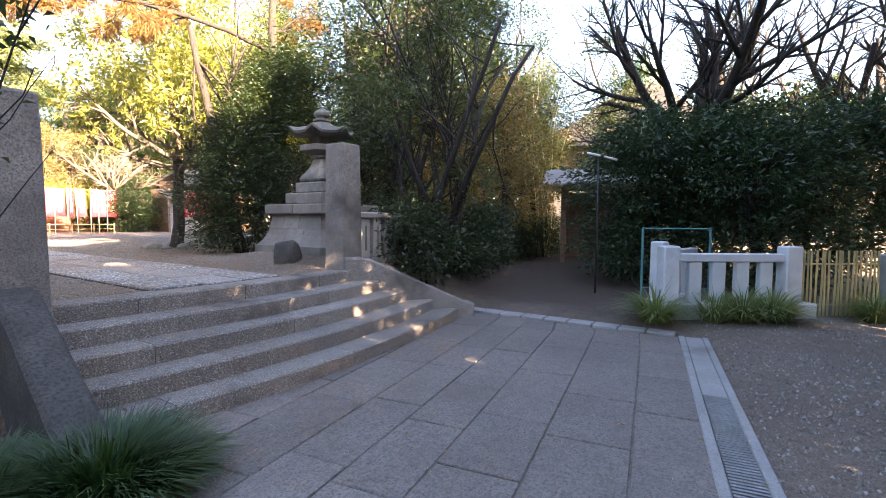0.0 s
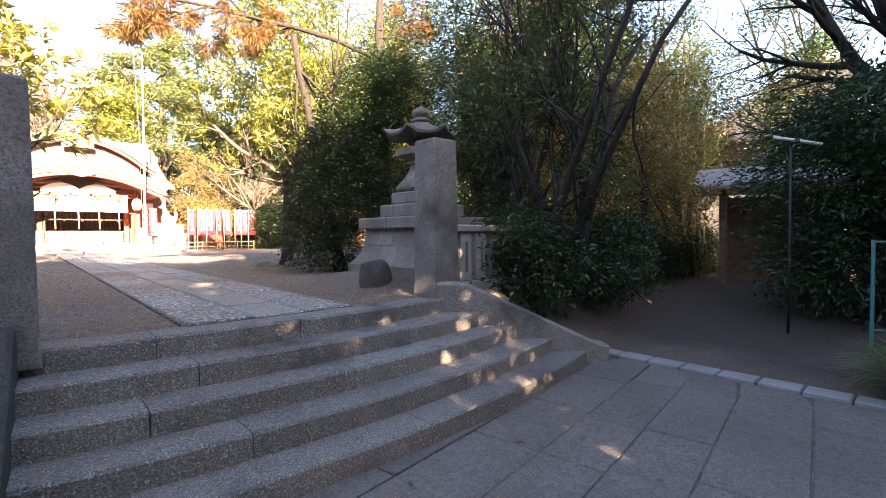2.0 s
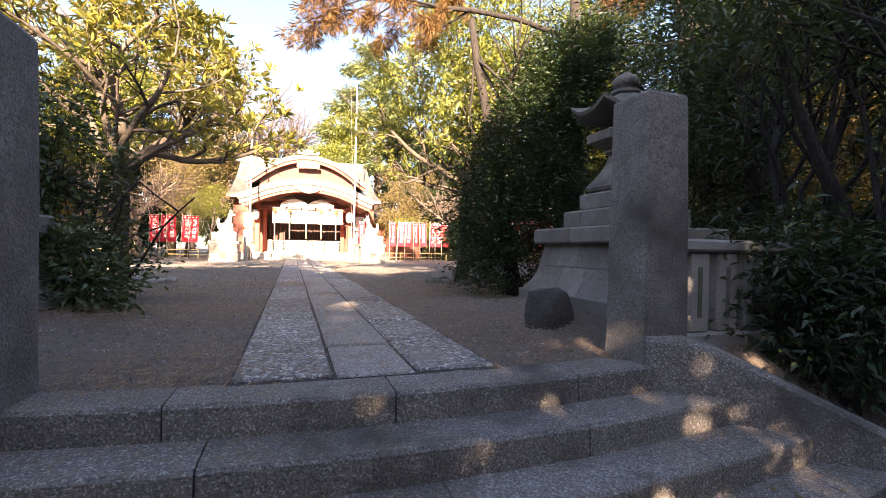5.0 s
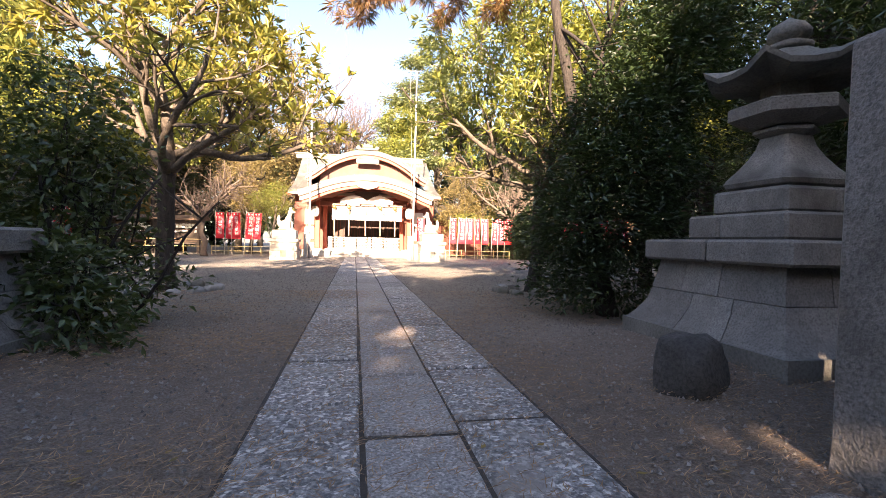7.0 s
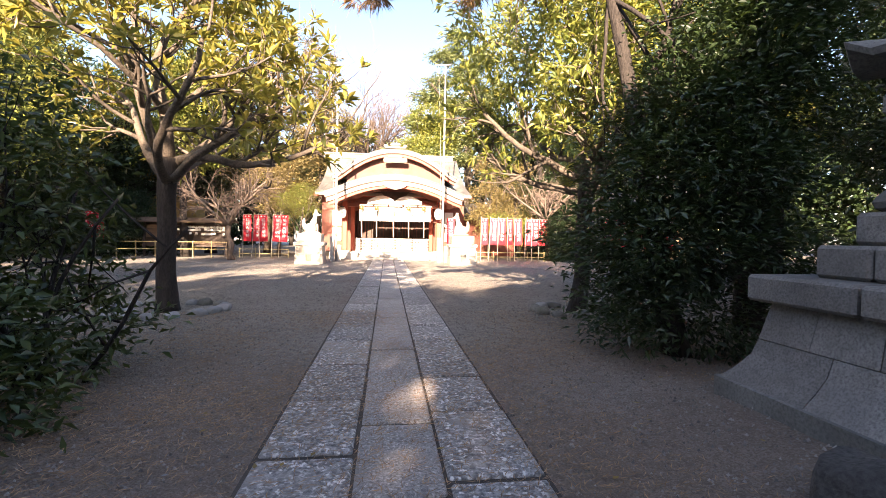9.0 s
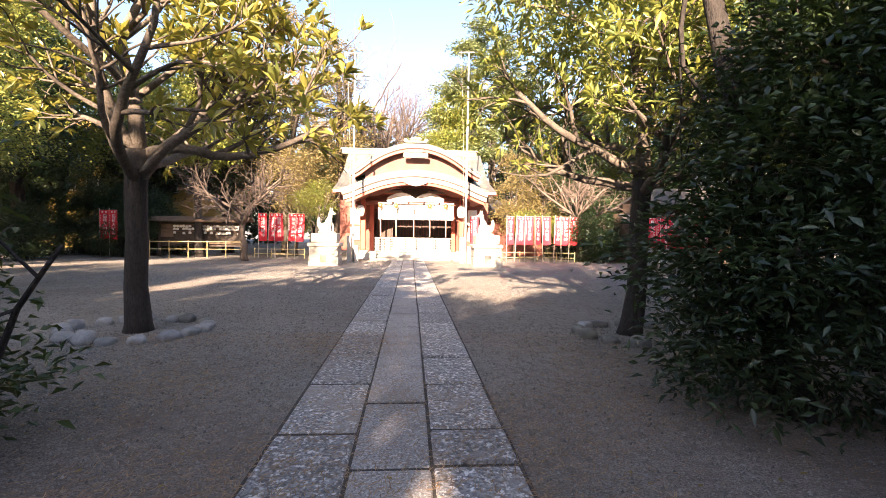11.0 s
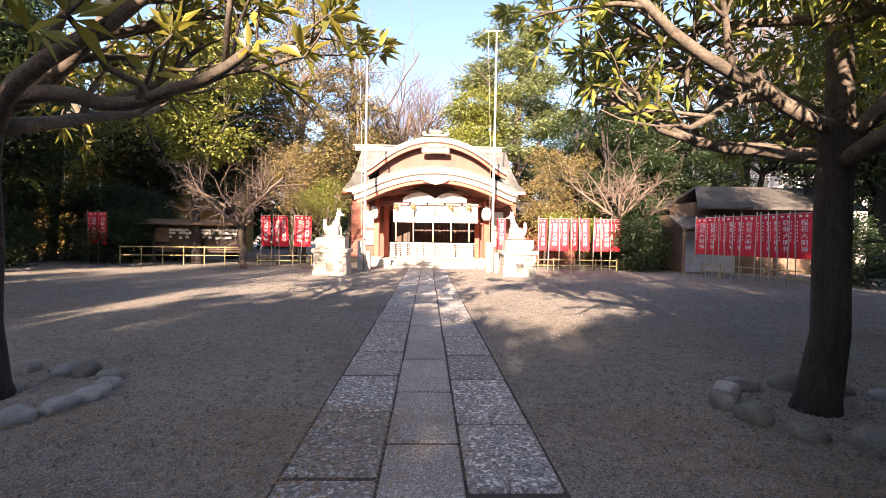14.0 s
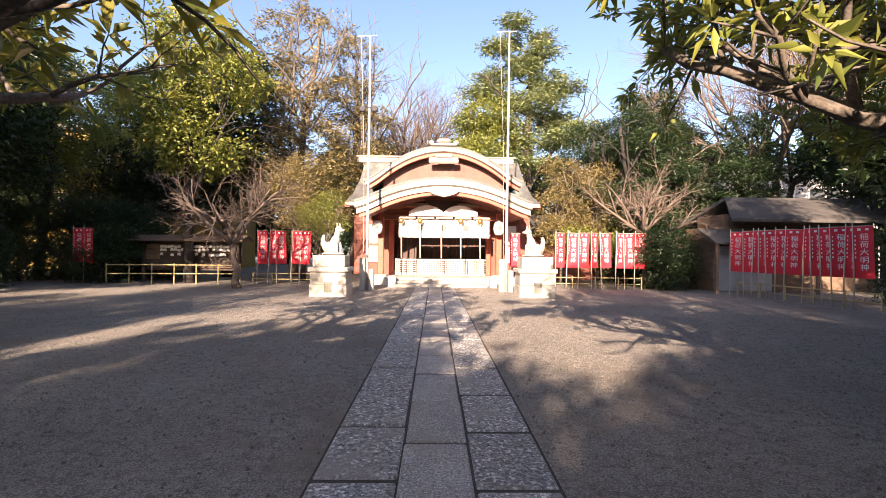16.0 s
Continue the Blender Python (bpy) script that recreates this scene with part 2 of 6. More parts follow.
L_HEDGE = leaf_mat("hedge_leaf", (0.012, 0.032, 0.015), (0.045, 0.085, 0.038), 0.36, 0.18, (0.10, 0.18, 0.05))
L_CEDAR = leaf_mat("cedar_needle", (0.12, 0.165, 0.06), (0.25, 0.28, 0.11), 0.6, 0.25, (0.25, 0.28, 0.10))
L_BROWN = leaf_mat("winter_juniper", (0.13, 0.115, 0.045), (0.30, 0.23, 0.085), 0.7, 0.25, (0.35, 0.28, 0.10))
L_PINE = leaf_mat("rusty_pine_needle", (0.16, 0.10, 0.035), (0.30, 0.17, 0.06), 0.7, 0.3, (0.4, 0.22, 0.06))
L_GRASS = leaf_mat("mondo_grass_blade", (0.018, 0.05, 0.016), (0.04, 0.085, 0.028), 0.45, 0.2, (0.08, 0.16, 0.03))
L_LILY = leaf_mat("liriope_blade", (0.07, 0.12, 0.03), (0.22, 0.27, 0.10), 0.45, 0.3, (0.3, 0.36, 0.10))
L_AUT = leaf_mat("autumn_leaf", (0.10, 0.085, 0.03), (0.30, 0.20, 0.05), 0.6, 0.3, (0.36, 0.27, 0.08))

# ---- building helpers ----


class Geo:
    """Collects the points and faces of one mesh."""

    def __init__(self):
        self.v, self.f = [], []

    def add(self, verts, faces, m=None):
        k = len(self.v)
        self.v += [tuple(m @ Vector(p)) if m else tuple(p) for p in verts]
        self.f += [tuple(i + k for i in q) for q in faces]
        return self

    def box(self, x0, x1, y0, y1, z0, z1, c=0.01, m=None):
        """A box with chamfered edges."""
        c = min(c, 0.45 * (x1 - x0), 0.45 * (y1 - y0), 0.45 * (z1 - z0))
        if c <= 0:
            vs = [(x, y, z) for x in (x0, x1) for y in (y0, y1) for z in (z0, z1)]
            return self.add(vs, [(0, 1, 3, 2), (4, 6, 7, 5), (0, 4, 5, 1), (2, 3, 7, 6), (0, 2, 6, 4), (1, 5, 7, 3)], m)
        bm = bmesh.new()
        bmesh.ops.create_cube(bm, size=1)
        for p in bm.verts:
            p.co = ((x0 + x1) / 2 + p.co.x * (x1 - x0), (y0 + y1) / 2 + p.co.y * (y1 - y0), (z0 + z1) / 2 + p.co.z * (z1 - z0))
        bmesh.ops.bevel(bm, geom=bm.edges[:], offset=c, segments=1, affect="EDGES")
        bm.verts.index_update()
        vs, fs = [p.co.copy() for p in bm.verts], [[p.index for p in q.verts] for q in bm.faces]
        bm.free()
        return self.add(vs, fs, m)

    def loft(self, rings, cap=True, m=None):
        """Skins rings of equal length, lowest first, each counter-clockwise seen from its end."""
        n = len(rings[0])
        vs = [p for r in rings for p in r]
        fs = [(i * n + j, i * n + (j + 1) % n, (i + 1) * n + (j + 1) % n, (i + 1) * n + j) for i in range(len(rings) - 1) for j in range(n)]
        if cap:
            fs += [tuple(range(n - 1, -1, -1)), tuple((len(rings) - 1) * n + j for j in range(n))]
        return self.add(vs, fs, m)

    def lathe(self, prof, n=16, cx=0, cy=0, turn=0.0, m=None):
        rings = [[(cx + r * math.cos(turn + 2 * math.pi * j / n), cy + r * math.sin(turn + 2 * math.pi * j / n), z) for j in range(n)] for r, z in prof]
        return self.loft(rings, True, m)

    def tube(self, pts, radii, n=6):
        pts = [Vector(p) for p in pts]
        rings = []
        d = (pts[1] - pts[0]).normalized()
        u = d.orthogonal().normalized()
        for i, p in enumerate(pts):
            t = (pts[min(i + 1, len(pts) - 1)] - pts[max(i - 1, 0)])
            if t.length > 1e-6:
                d = t.normalized()
            u = (u - d * u.dot(d)).normalized()
            w = d.cross(u)
            r = radii[i] if isinstance(radii, (list, tuple)) else radii
            rings.append([p + (u * math.cos(2 * math.pi * j / n) + w * math.sin(2 * math.pi * j / n)) * r for j in range(n)])
        return self.loft(rings)

    def prism(self, poly, z0, z1, m=None):
        """An upright prism over a counter-clockwise polygon."""
        return self.loft([[(x, y, z0) for x, y in poly], [(x, y, z1) for x, y in poly]], True, m)

    def mesh(self, name, mat, smooth=False):
        me = bpy.data.meshes.new(name)
        me.from_pydata(self.v, [], self.f)
        me.materials.append(mat)
        if smooth:
            me.polygons.foreach_set("use_smooth", [True] * len(me.polygons))
        me.update()
        return me


def put(name, g, mat, parent=None, label="", category="", group="", kind="", smooth=False, m=None):
    ob = new(name, g.mesh(name, mat, smooth) if isinstance(g, Geo) else g)
    if m is not None:
        ob.matrix_basis = m
    if parent is not None:
        ob.parent = parent
    return tagged(ob, label, category, group, kind)


def part(name, g, mat, parent, label="", smooth=False, m=None):
    return put(name, g, mat, parent, label, smooth=smooth, m=m)


def thing(name, m, label, category, group="", kind=""):
    ob = new(name)
    ob.empty_display_size = 0.1
    ob.matrix_basis = m
    return tagged(ob, label, category, group, kind)


def raw_mesh(name, verts, faces, mat):
    """A mesh from arrays; all faces have the same number of corners."""
    me = bpy.data.meshes.new(name)
    verts, faces = np.asarray(verts, np.float32), np.asarray(faces, np.int32)
    k = faces.shape[1]
    me.vertices.add(len(verts))
    me.vertices.foreach_set("co", verts.ravel())
    me.loops.add(faces.size)
    me.loops.foreach_set("vertex_index", faces.ravel())
    me.polygons.add(len(faces))
    me.polygons.foreach_set("loop_start", np.arange(0, faces.size, k, dtype=np.int32))
    me.polygons.foreach_set("loop_total", np.full(len(faces), k, np.int32))
    me.materials.append(mat)
    me.update(calc_edges=True)
    return me


def leaf_mesh(name, at, way, length, width, mat, rng, droop=0.15):
    """One folded leaf of four corners at each place, pointing its way."""
    at, way = np.asarray(at, float), np.asarray(way, float)
    n = len(at)
    way = way / (np.linalg.norm(way, axis=1, keepdims=True) + 1e-9)
    ref = rng.normal(size=(n, 3)) * 0.6 + np.array([0, 0, 1.0])
    side = np.cross(way, ref)
    side /= np.linalg.norm(side, axis=1, keepdims=True) + 1e-9
    up = np.cross(side, way)
    ln = (length * rng.uniform(0.65, 1.25, n))[:, None]
    wd = (width * rng.uniform(0.7, 1.2, n))[:, None]
    tip = at + way * ln - np.array([0, 0, 1.0]) * ln * droop
    mid = at + way * ln * 0.45
    lift = up * wd * 0.3
    v = np.stack([at, mid + side * wd / 2 + lift, tip, mid - side * wd / 2 + lift], 1).reshape(-1, 3)
    base = np.arange(n)[:, None] * 4
    f = np.stack([base + [0, 1, 2], base + [0, 2, 3]], 1).reshape(-1, 3)
    return raw_mesh(name, v, f, mat)


def rand_dirs(rng, n, up=0.0, flat=1.0):
    d = rng.normal(size=(n, 3))
    d[:, 2] = d[:, 2] * flat + up
    return d


def limbs(rng, start, way, length, radius, levels, kids, wob, lift, ratio, spread, t0=0.35, seg=0.3, out=None, tips=None, level=0):
    """Grows a limb with its branches. out: (points, radii); tips: ends and their ways."""
    n = max(3, int(length / seg))
    p, d = Vector(start), Vector(way).normalized()
    pts, rad = [p.copy()], [radius]
    for i in range(n):
        d = (d + Vector(rng.normal(size=3)) * wob + Vector((0, 0, lift))).normalized()
        p = p + d * (length / n)
        pts.append(p.copy())
        rad.append(radius * (1 - 0.6 * (i + 1) / n))
    out.append((pts, rad))
    if level >= levels:
        for i in range(1, len(pts)):
            tips.append((pts[i], (pts[i] - pts[i - 1]).normalized(), i == len(pts) - 1))
        return
    k = kids[min(level, len(kids) - 1)]
    for j in range(k):
        t = t0 + (1 - t0) * (j + rng.uniform(0.2, 1)) / k
        i = min(n, max(1, int(round(t * n))))
        dd = (pts[i] - pts[i - 1]).normalized()
        o = dd.orthogonal().normalized()
        o.rotate(Matrix.Rotation(rng.uniform(0, 6.283), 3, dd))
        nd = dd * math.cos(spread) + o * math.sin(spread)
        limbs(rng, pts[i], nd, length * ratio * rng.uniform(0.7, 1.2), max(0.004, rad[i] * 0.68), levels, kids, wob, lift, ratio, spread, t0, seg * 0.75, out, tips, level + 1)
    tips.append((pts[-1], d, True))


def wood(out, sides=(8, 6, 4, 3)):
    g = Geo()
    for pts, rad in out:
        n = sides[0] if rad[0] > 0.12 else sides[1] if rad[0] > 0.05 else sides[2] if rad[0] > 0.015 else sides[3]
        g.tube(pts, rad, n)
    return g


def clouds(rng, balls, n, hollow=0.55, gap=0.0, scale=0.9):
    """Places inside a heap of squashed balls (x, y, z, rx, ry, rz), mostly near their skins, with gaps."""
    w = np.array([b[3] * b[4] * b[5] for b in balls]) ** 0.7
    pick = rng.choice(len(balls), int(n * 1.6), p=w / w.sum())
    b = np.array(balls)[pick]
    d = rng.normal(size=(len(b), 3))
    d /= np.linalg.norm(d, axis=1, keepdims=True)
    r = hollow + (1 - hollow) * rng.uniform(0, 1, len(b)) ** 0.6
    r *= 1 + 0.16 * rng.normal(size=len(b))
    p = b[:, :3] + d * r[:, None] * b[:, 3:]
    keep = np.array([noise.noise(Vector(q) * scale) > gap - 0.35 for q in p])
    return p[keep][:n], d[keep][:n]


def tree(name, at, label, trunk_mat, leaf, balls, n, length, width, rng_seed, trunk=(0.2, 3.0), stems=1, lean=0.1, limb_n=7, category="tree", group="", flat=0.6, cluster=5, spread=0.12, gap=0.0, hollow=0.5, lobe=0.6):
    """A tree or shrub: tapered trunk, limbs that reach into the crown, a crown of separate leaves in clusters."""
    rng = np.random.default_rng(rng_seed)
    root = thing(name, pose(*at), label, category, group)
    out, tips = [], []
    r0, h = trunk
    for s in range(stems):
        off = Vector((rng.normal() * 0.18, rng.normal() * 0.18, -0.15)) if stems > 1 else Vector((0, 0, -0.15))
        d = Vector((rng.normal() * lean, rng.normal() * lean, 1))
        n_seg = 7
        p, pts, rad = off, [off.copy()], [r0 * 1.25]
        for i in range(n_seg):
            bend = 0.17 if stems > 3 else 0.07
            d = (d + Vector((rng.normal() * bend, rng.normal() * bend, 0.05))).normalized()
            p = p + d * (h / n_seg)
            pts.append(p.copy())
            rad.append(r0 * (1 - 0.55 * (i + 1) / n_seg))
        out.append((pts, rad))
        for j in range(limb_n):
            i = 2 + (j * (n_seg - 1)) // limb_n
            b = balls[int(rng.integers(len(balls)))]
            goal = Vector(b[:3]) + Vector(rng.normal(size=3)) * 0.3 * min(b[3:])
            way = goal - pts[i]
            limbs(rng, pts[i], way + Vector((0, 0, 0.2)) * way.length, way.length * 0.95, max(0.012, rad[i] * 0.5), 1, (4,), 0.12, 0.03, 0.45, 0.7, out=out, tips=tips)
    part("trunk", wood(out), trunk_mat, root, smooth=True)
    k = max(1, n // cluster)
    c, cd = clouds(rng, balls, k, hollow, gap)
    at2 = np.repeat(c, cluster, 0) + rng.normal(size=(len(c) * cluster, 3)) * spread * np.array([1, 1, 0.7])
    way = np.repeat(cd, cluster, 0) * lobe + rand_dirs(rng, len(at2), 0.1, flat)
    part("crown", leaf_mesh("crown", at2, way, length, width, leaf, rng), leaf, root)
    return root


def rock(name, at, size, mat, seed, label="", group="", category="stone", jag=0.0):
    rng = np.random.default_rng(seed)
    bm = bmesh.new()
    bmesh.ops.create_icosphere(bm, subdivisions=3, radius=1)
    o = Vector(rng.uniform(-50, 50, 3))
    for v in bm.verts:
        q = v.co.copy()
        v.co *= 1 + 0.22 * noise.noise(q * 1.1 + o) + 0.07 * noise.noise(q * 3.0 + o)
        if jag:
            v.co = Vector([math.copysign(abs(c) ** (1 - jag), c) for c in v.co]) * (0.86 + jag * 0.5 * noise.noise(q * 2.3 - o))
        v.co.x, v.co.y, v.co.z = v.co.x * size[0], v.co.y * size[1], v.co.z * size[2]
    me = bpy.data.meshes.new(name)
    bm.to_mesh(me)
    bm.free()
    me.materials.append(mat)
    me.polygons.foreach_set("use_smooth", [True] * len(me.polygons))
    ob = new(name, me)
    ob.matrix_basis = pose(at[0], at[1], at[2] + size[2] * 0.45, 0, 0, rng.uniform(0, 360))
    return tagged(ob, label, category, group)

# ---- ground ----
UP = 0.80                      # height of the upper court above the lower pavement


def smooth01(v):
    v = min(1.0, max(0.0, v))
    return v * v * (3 - 2 * v)


def ground_z(x, y):
    """Height of the bare ground."""
    if x < -1.5:
        edge0, edge1 = 5.0, 6.5
    elif x < 1.75:
        edge0, edge1 = 6.25, 6.38
    else:
        edge0, edge1 = 5.4, 6.9
    if -2.9 < x < 3.2:
        k = smooth01((abs(x - 0.1) - 1.6) / 1.0)
        edge0, edge1 = 6.25 * (1 - k) + 5.2 * k, 6.38 * (1 - k) + 6.7 * k
    up = smooth01((y - edge0) / (edge1 - edge0))
    if x > 6.0:
        up *= 1 - smooth01((x - 6.0) / 3.0) * (1 - smooth01((y - 12) / 6))
    low = 0.0
    if x > 3.7:
        low = 0.10 * smooth01((x - 3.7) / 0.5) + 0.02 * min(10, x - 3.7)
    z = low + (UP - low) * up
    for cx, cy in ((3.12, 8.28), (-3.12, 8.28)):
        z += 0.17 * math.exp(-(((x - cx) / 1.3) ** 4 + ((y - cy) / 1.3) ** 4))
    return z


def axis(lo, hi, step, far):
    a = list(np.arange(lo, hi + 1e-6, step))
    g, s = [], step
    while (g[-1] if g else 0) < far:
        s *= 1.5
        g.append((g[-1] if g else 0) + s)
    return [lo - d for d in reversed(g)] + a + [hi + d for d in g]


xs, ys = axis(-8, 14, 0.16, 600), axis(-1, 31, 0.16, 600)
gv = []
for y in ys:
    for x in xs:
        near = 1.0 if -9 < x < 15 and -2 < y < 32 else 0.0
        paved = 0.15 if abs(x) < 0.95 and y > 6.2 else 1.0
        dip = 0.07 if abs(x) < 0.63 and 6.6 < y < 29.3 else 0.0
        gv.append((x, y, ground_z(x, y) - 0.012 - dip + near * paved * (0.016 * noise.noise((x * 0.9, y * 0.9, 0)) + 0.008 * noise.noise((x * 4, y * 4, 3)))))
nx = len(xs)
gf = [(j * nx + i, j * nx + i + 1, (j + 1) * nx + i + 1, (j + 1) * nx + i) for j in range(len(ys) - 1) for i in range(nx - 1)]
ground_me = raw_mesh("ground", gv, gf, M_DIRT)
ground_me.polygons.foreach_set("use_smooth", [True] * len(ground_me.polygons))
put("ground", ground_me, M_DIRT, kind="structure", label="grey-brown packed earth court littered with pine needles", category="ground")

# ---- large stone structure: steps, cheek walls, gate pillars ----
RISE, CX, CY = 0.16, 0.1, 17.4
NOSE = [4.86, 5.17, 5.48, 5.79, 6.10]


def end_x(y, side):
    """Where a step meets the cheek wall."""
    return CX + 1.68 + (6.15 - y) * 1.38 if side > 0 else -1.70


steps = thing("stone_steps", pose(0, 0, 0), "five curved worn granite steps with rough joints", "steps", kind="structure")
JOINTS = [(-1.3, 0.45, 2.0), (-0.68, 1.15), (-1.15, 0.2, 1.6), (-0.81, 1.0), (-1.0, 0.05, 1.15)]
for i in range(5):
    r1 = CY - NOSE[i]
    r0 = r1 - (0.36 if i < 4 else 0.30)
    cuts = [-9] + list(JOINTS[i]) + [9]
    for a, b in zip(cuts[:-1], cuts[1:]):
        g, n = Geo(), 5
        rows = []
        for k in range(n + 1):
            ring = []
            for rad, z in ((r1, -0.03 if i == 0 else i * RISE - 0.03), (r1, (i + 1) * RISE - 0.018), (r1 - 0.018, (i + 1) * RISE), (r0, (i + 1) * RISE), (r0, i * RISE - 0.03)):
                y_mid = CY - rad
                lo, hi = max(a, end_x(y_mid, -1) - 0.1), min(b, end_x(y_mid, 1) + 0.1)
                x = lo + (hi - lo) * k / n + (0.004 if k == 0 else -0.004 if k == n else 0)
                w = 0.006 * noise.noise((x * 3, i * 7.0, z * 5))
                ring.append((x, CY - math.sqrt(rad * rad - (x - CX) ** 2) + w, z + w * 0.6))
            rows.append(ring)
        g.loft(rows)
        part("step_stone", g, M_STEP, steps)

for side, nm in ((1, "right"), (-1, "left")):
    g = Geo()
    rows, last = [], 1.0 if side > 0 else 0.82
    ax, ay = (CX + 1.66, 6.22) if side > 0 else (-1.72, 6.25)
    d = Vector((1.38, -1.0, 0)).normalized() if side > 0 else Vector((-0.05, -1.0, 0)).normalized()
    o = Vector((-d.y, d.x, 0))
    if o.x * side < 0:
        o = -o
    for s, z in ((-0.05, 0.98), (0.18, 0.975), (0.36, 0.93), (1.85, 0.235), (1.96, 0.215)):
        p = Vector((ax, ay, 0)) + d * (s * last)
        q = p + o * 0.27
        ring = [(p.x, p.y, -0.05), (q.x, q.y, -0.05), (q.x, q.y, z - 0.03), (q.x - o.x * 0.03, q.y - o.y * 0.03, z), (p.x + o.x * 0.03, p.y + o.y * 0.03, z), (p.x, p.y, z - 0.03)]
        rows.append(ring if side < 0 else list(reversed(ring)))
    g.loft(rows)
    # left wall in dark rock, which also holds the bush's shade as colour
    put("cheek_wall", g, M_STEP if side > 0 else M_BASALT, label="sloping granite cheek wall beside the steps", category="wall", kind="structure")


def pillar(x0, x1, y0, y1, z0, z1, label):
    g, rings = Geo(), []
    for z, k in ((z0, 1.06), (z0 + 0.25, 1.0), (z0 + 1.0, 0.97), (z1 - 0.10, 0.93), (z1 - 0.02, 0.92), (z1, 0.87)):
        cx, cy, hx, hy = (x0 + x1) / 2, (y0 + y1) / 2, (x1 - x0) / 2 * k, (y1 - y0) / 2 * k
        e = 0.014
        rings.append([(cx + a * hx + da * e + 0.012 * noise.noise((z * 2, a, b)), cy + b * hy + db * e + 0.012 * noise.noise((z * 2, b, a + 5)), z)
                      for a, b, da, db in ((-1, -1, 1, 0), (1, -1, -1, 0), (1, -1, 0, 1), (1, 1, 0, -1), (1, 1, -1, 0), (-1, 1, 1, 0), (-1, 1, 0, -1), (-1, -1, 0, 1))])
    g.loft(rings)
    return put("gate_pillar", g, M_PILLAR, label=label, category="pillar", group="stone gate pillars")


pillar(1.72, 2.10, 6.28, 6.66, UP - 0.1, 2.60, "tall rough grey granite gate pillar at the top of the steps")
pillar(-2.02, -1.62, 6.18, 6.56, UP - 0.1, 2.49, "tall rough grey granite gate pillar at the top of the steps")

# stone fence leaving the gate pillar
fence = thing("stone_fence", pose(0, 0, UP), "grey stone shrine fence of inscribed posts under a cap rail", "fence")
g = Geo()
g.box(2.16, 7.9, 6.62, 6.86, -0.1, 0.10, 0.015)
part("plinth", g, M_STONE, fence)
part("cap_rail", Geo().box(2.14, 7.9, 6.63, 6.85, 0.74, 0.84, 0.02), M_STONE, fence)
post_me = Geo().box(-0.105, 0.105, -0.07, 0.07, 0.098, 0.742, 0.015).mesh("post", M_STONE)
mark_me = Geo().box(-0.022, 0.022, -0.075, -0.068, 0.22, 0.62, 0.002).mesh("inscription", M_DKSTONE)
for k in range(19):
    p = part("post", post_me, M_STONE, fence, m=pose(2.32 + k * 0.29, 6.74, 0))
    part("inscription", mark_me, M_DKSTONE, p)


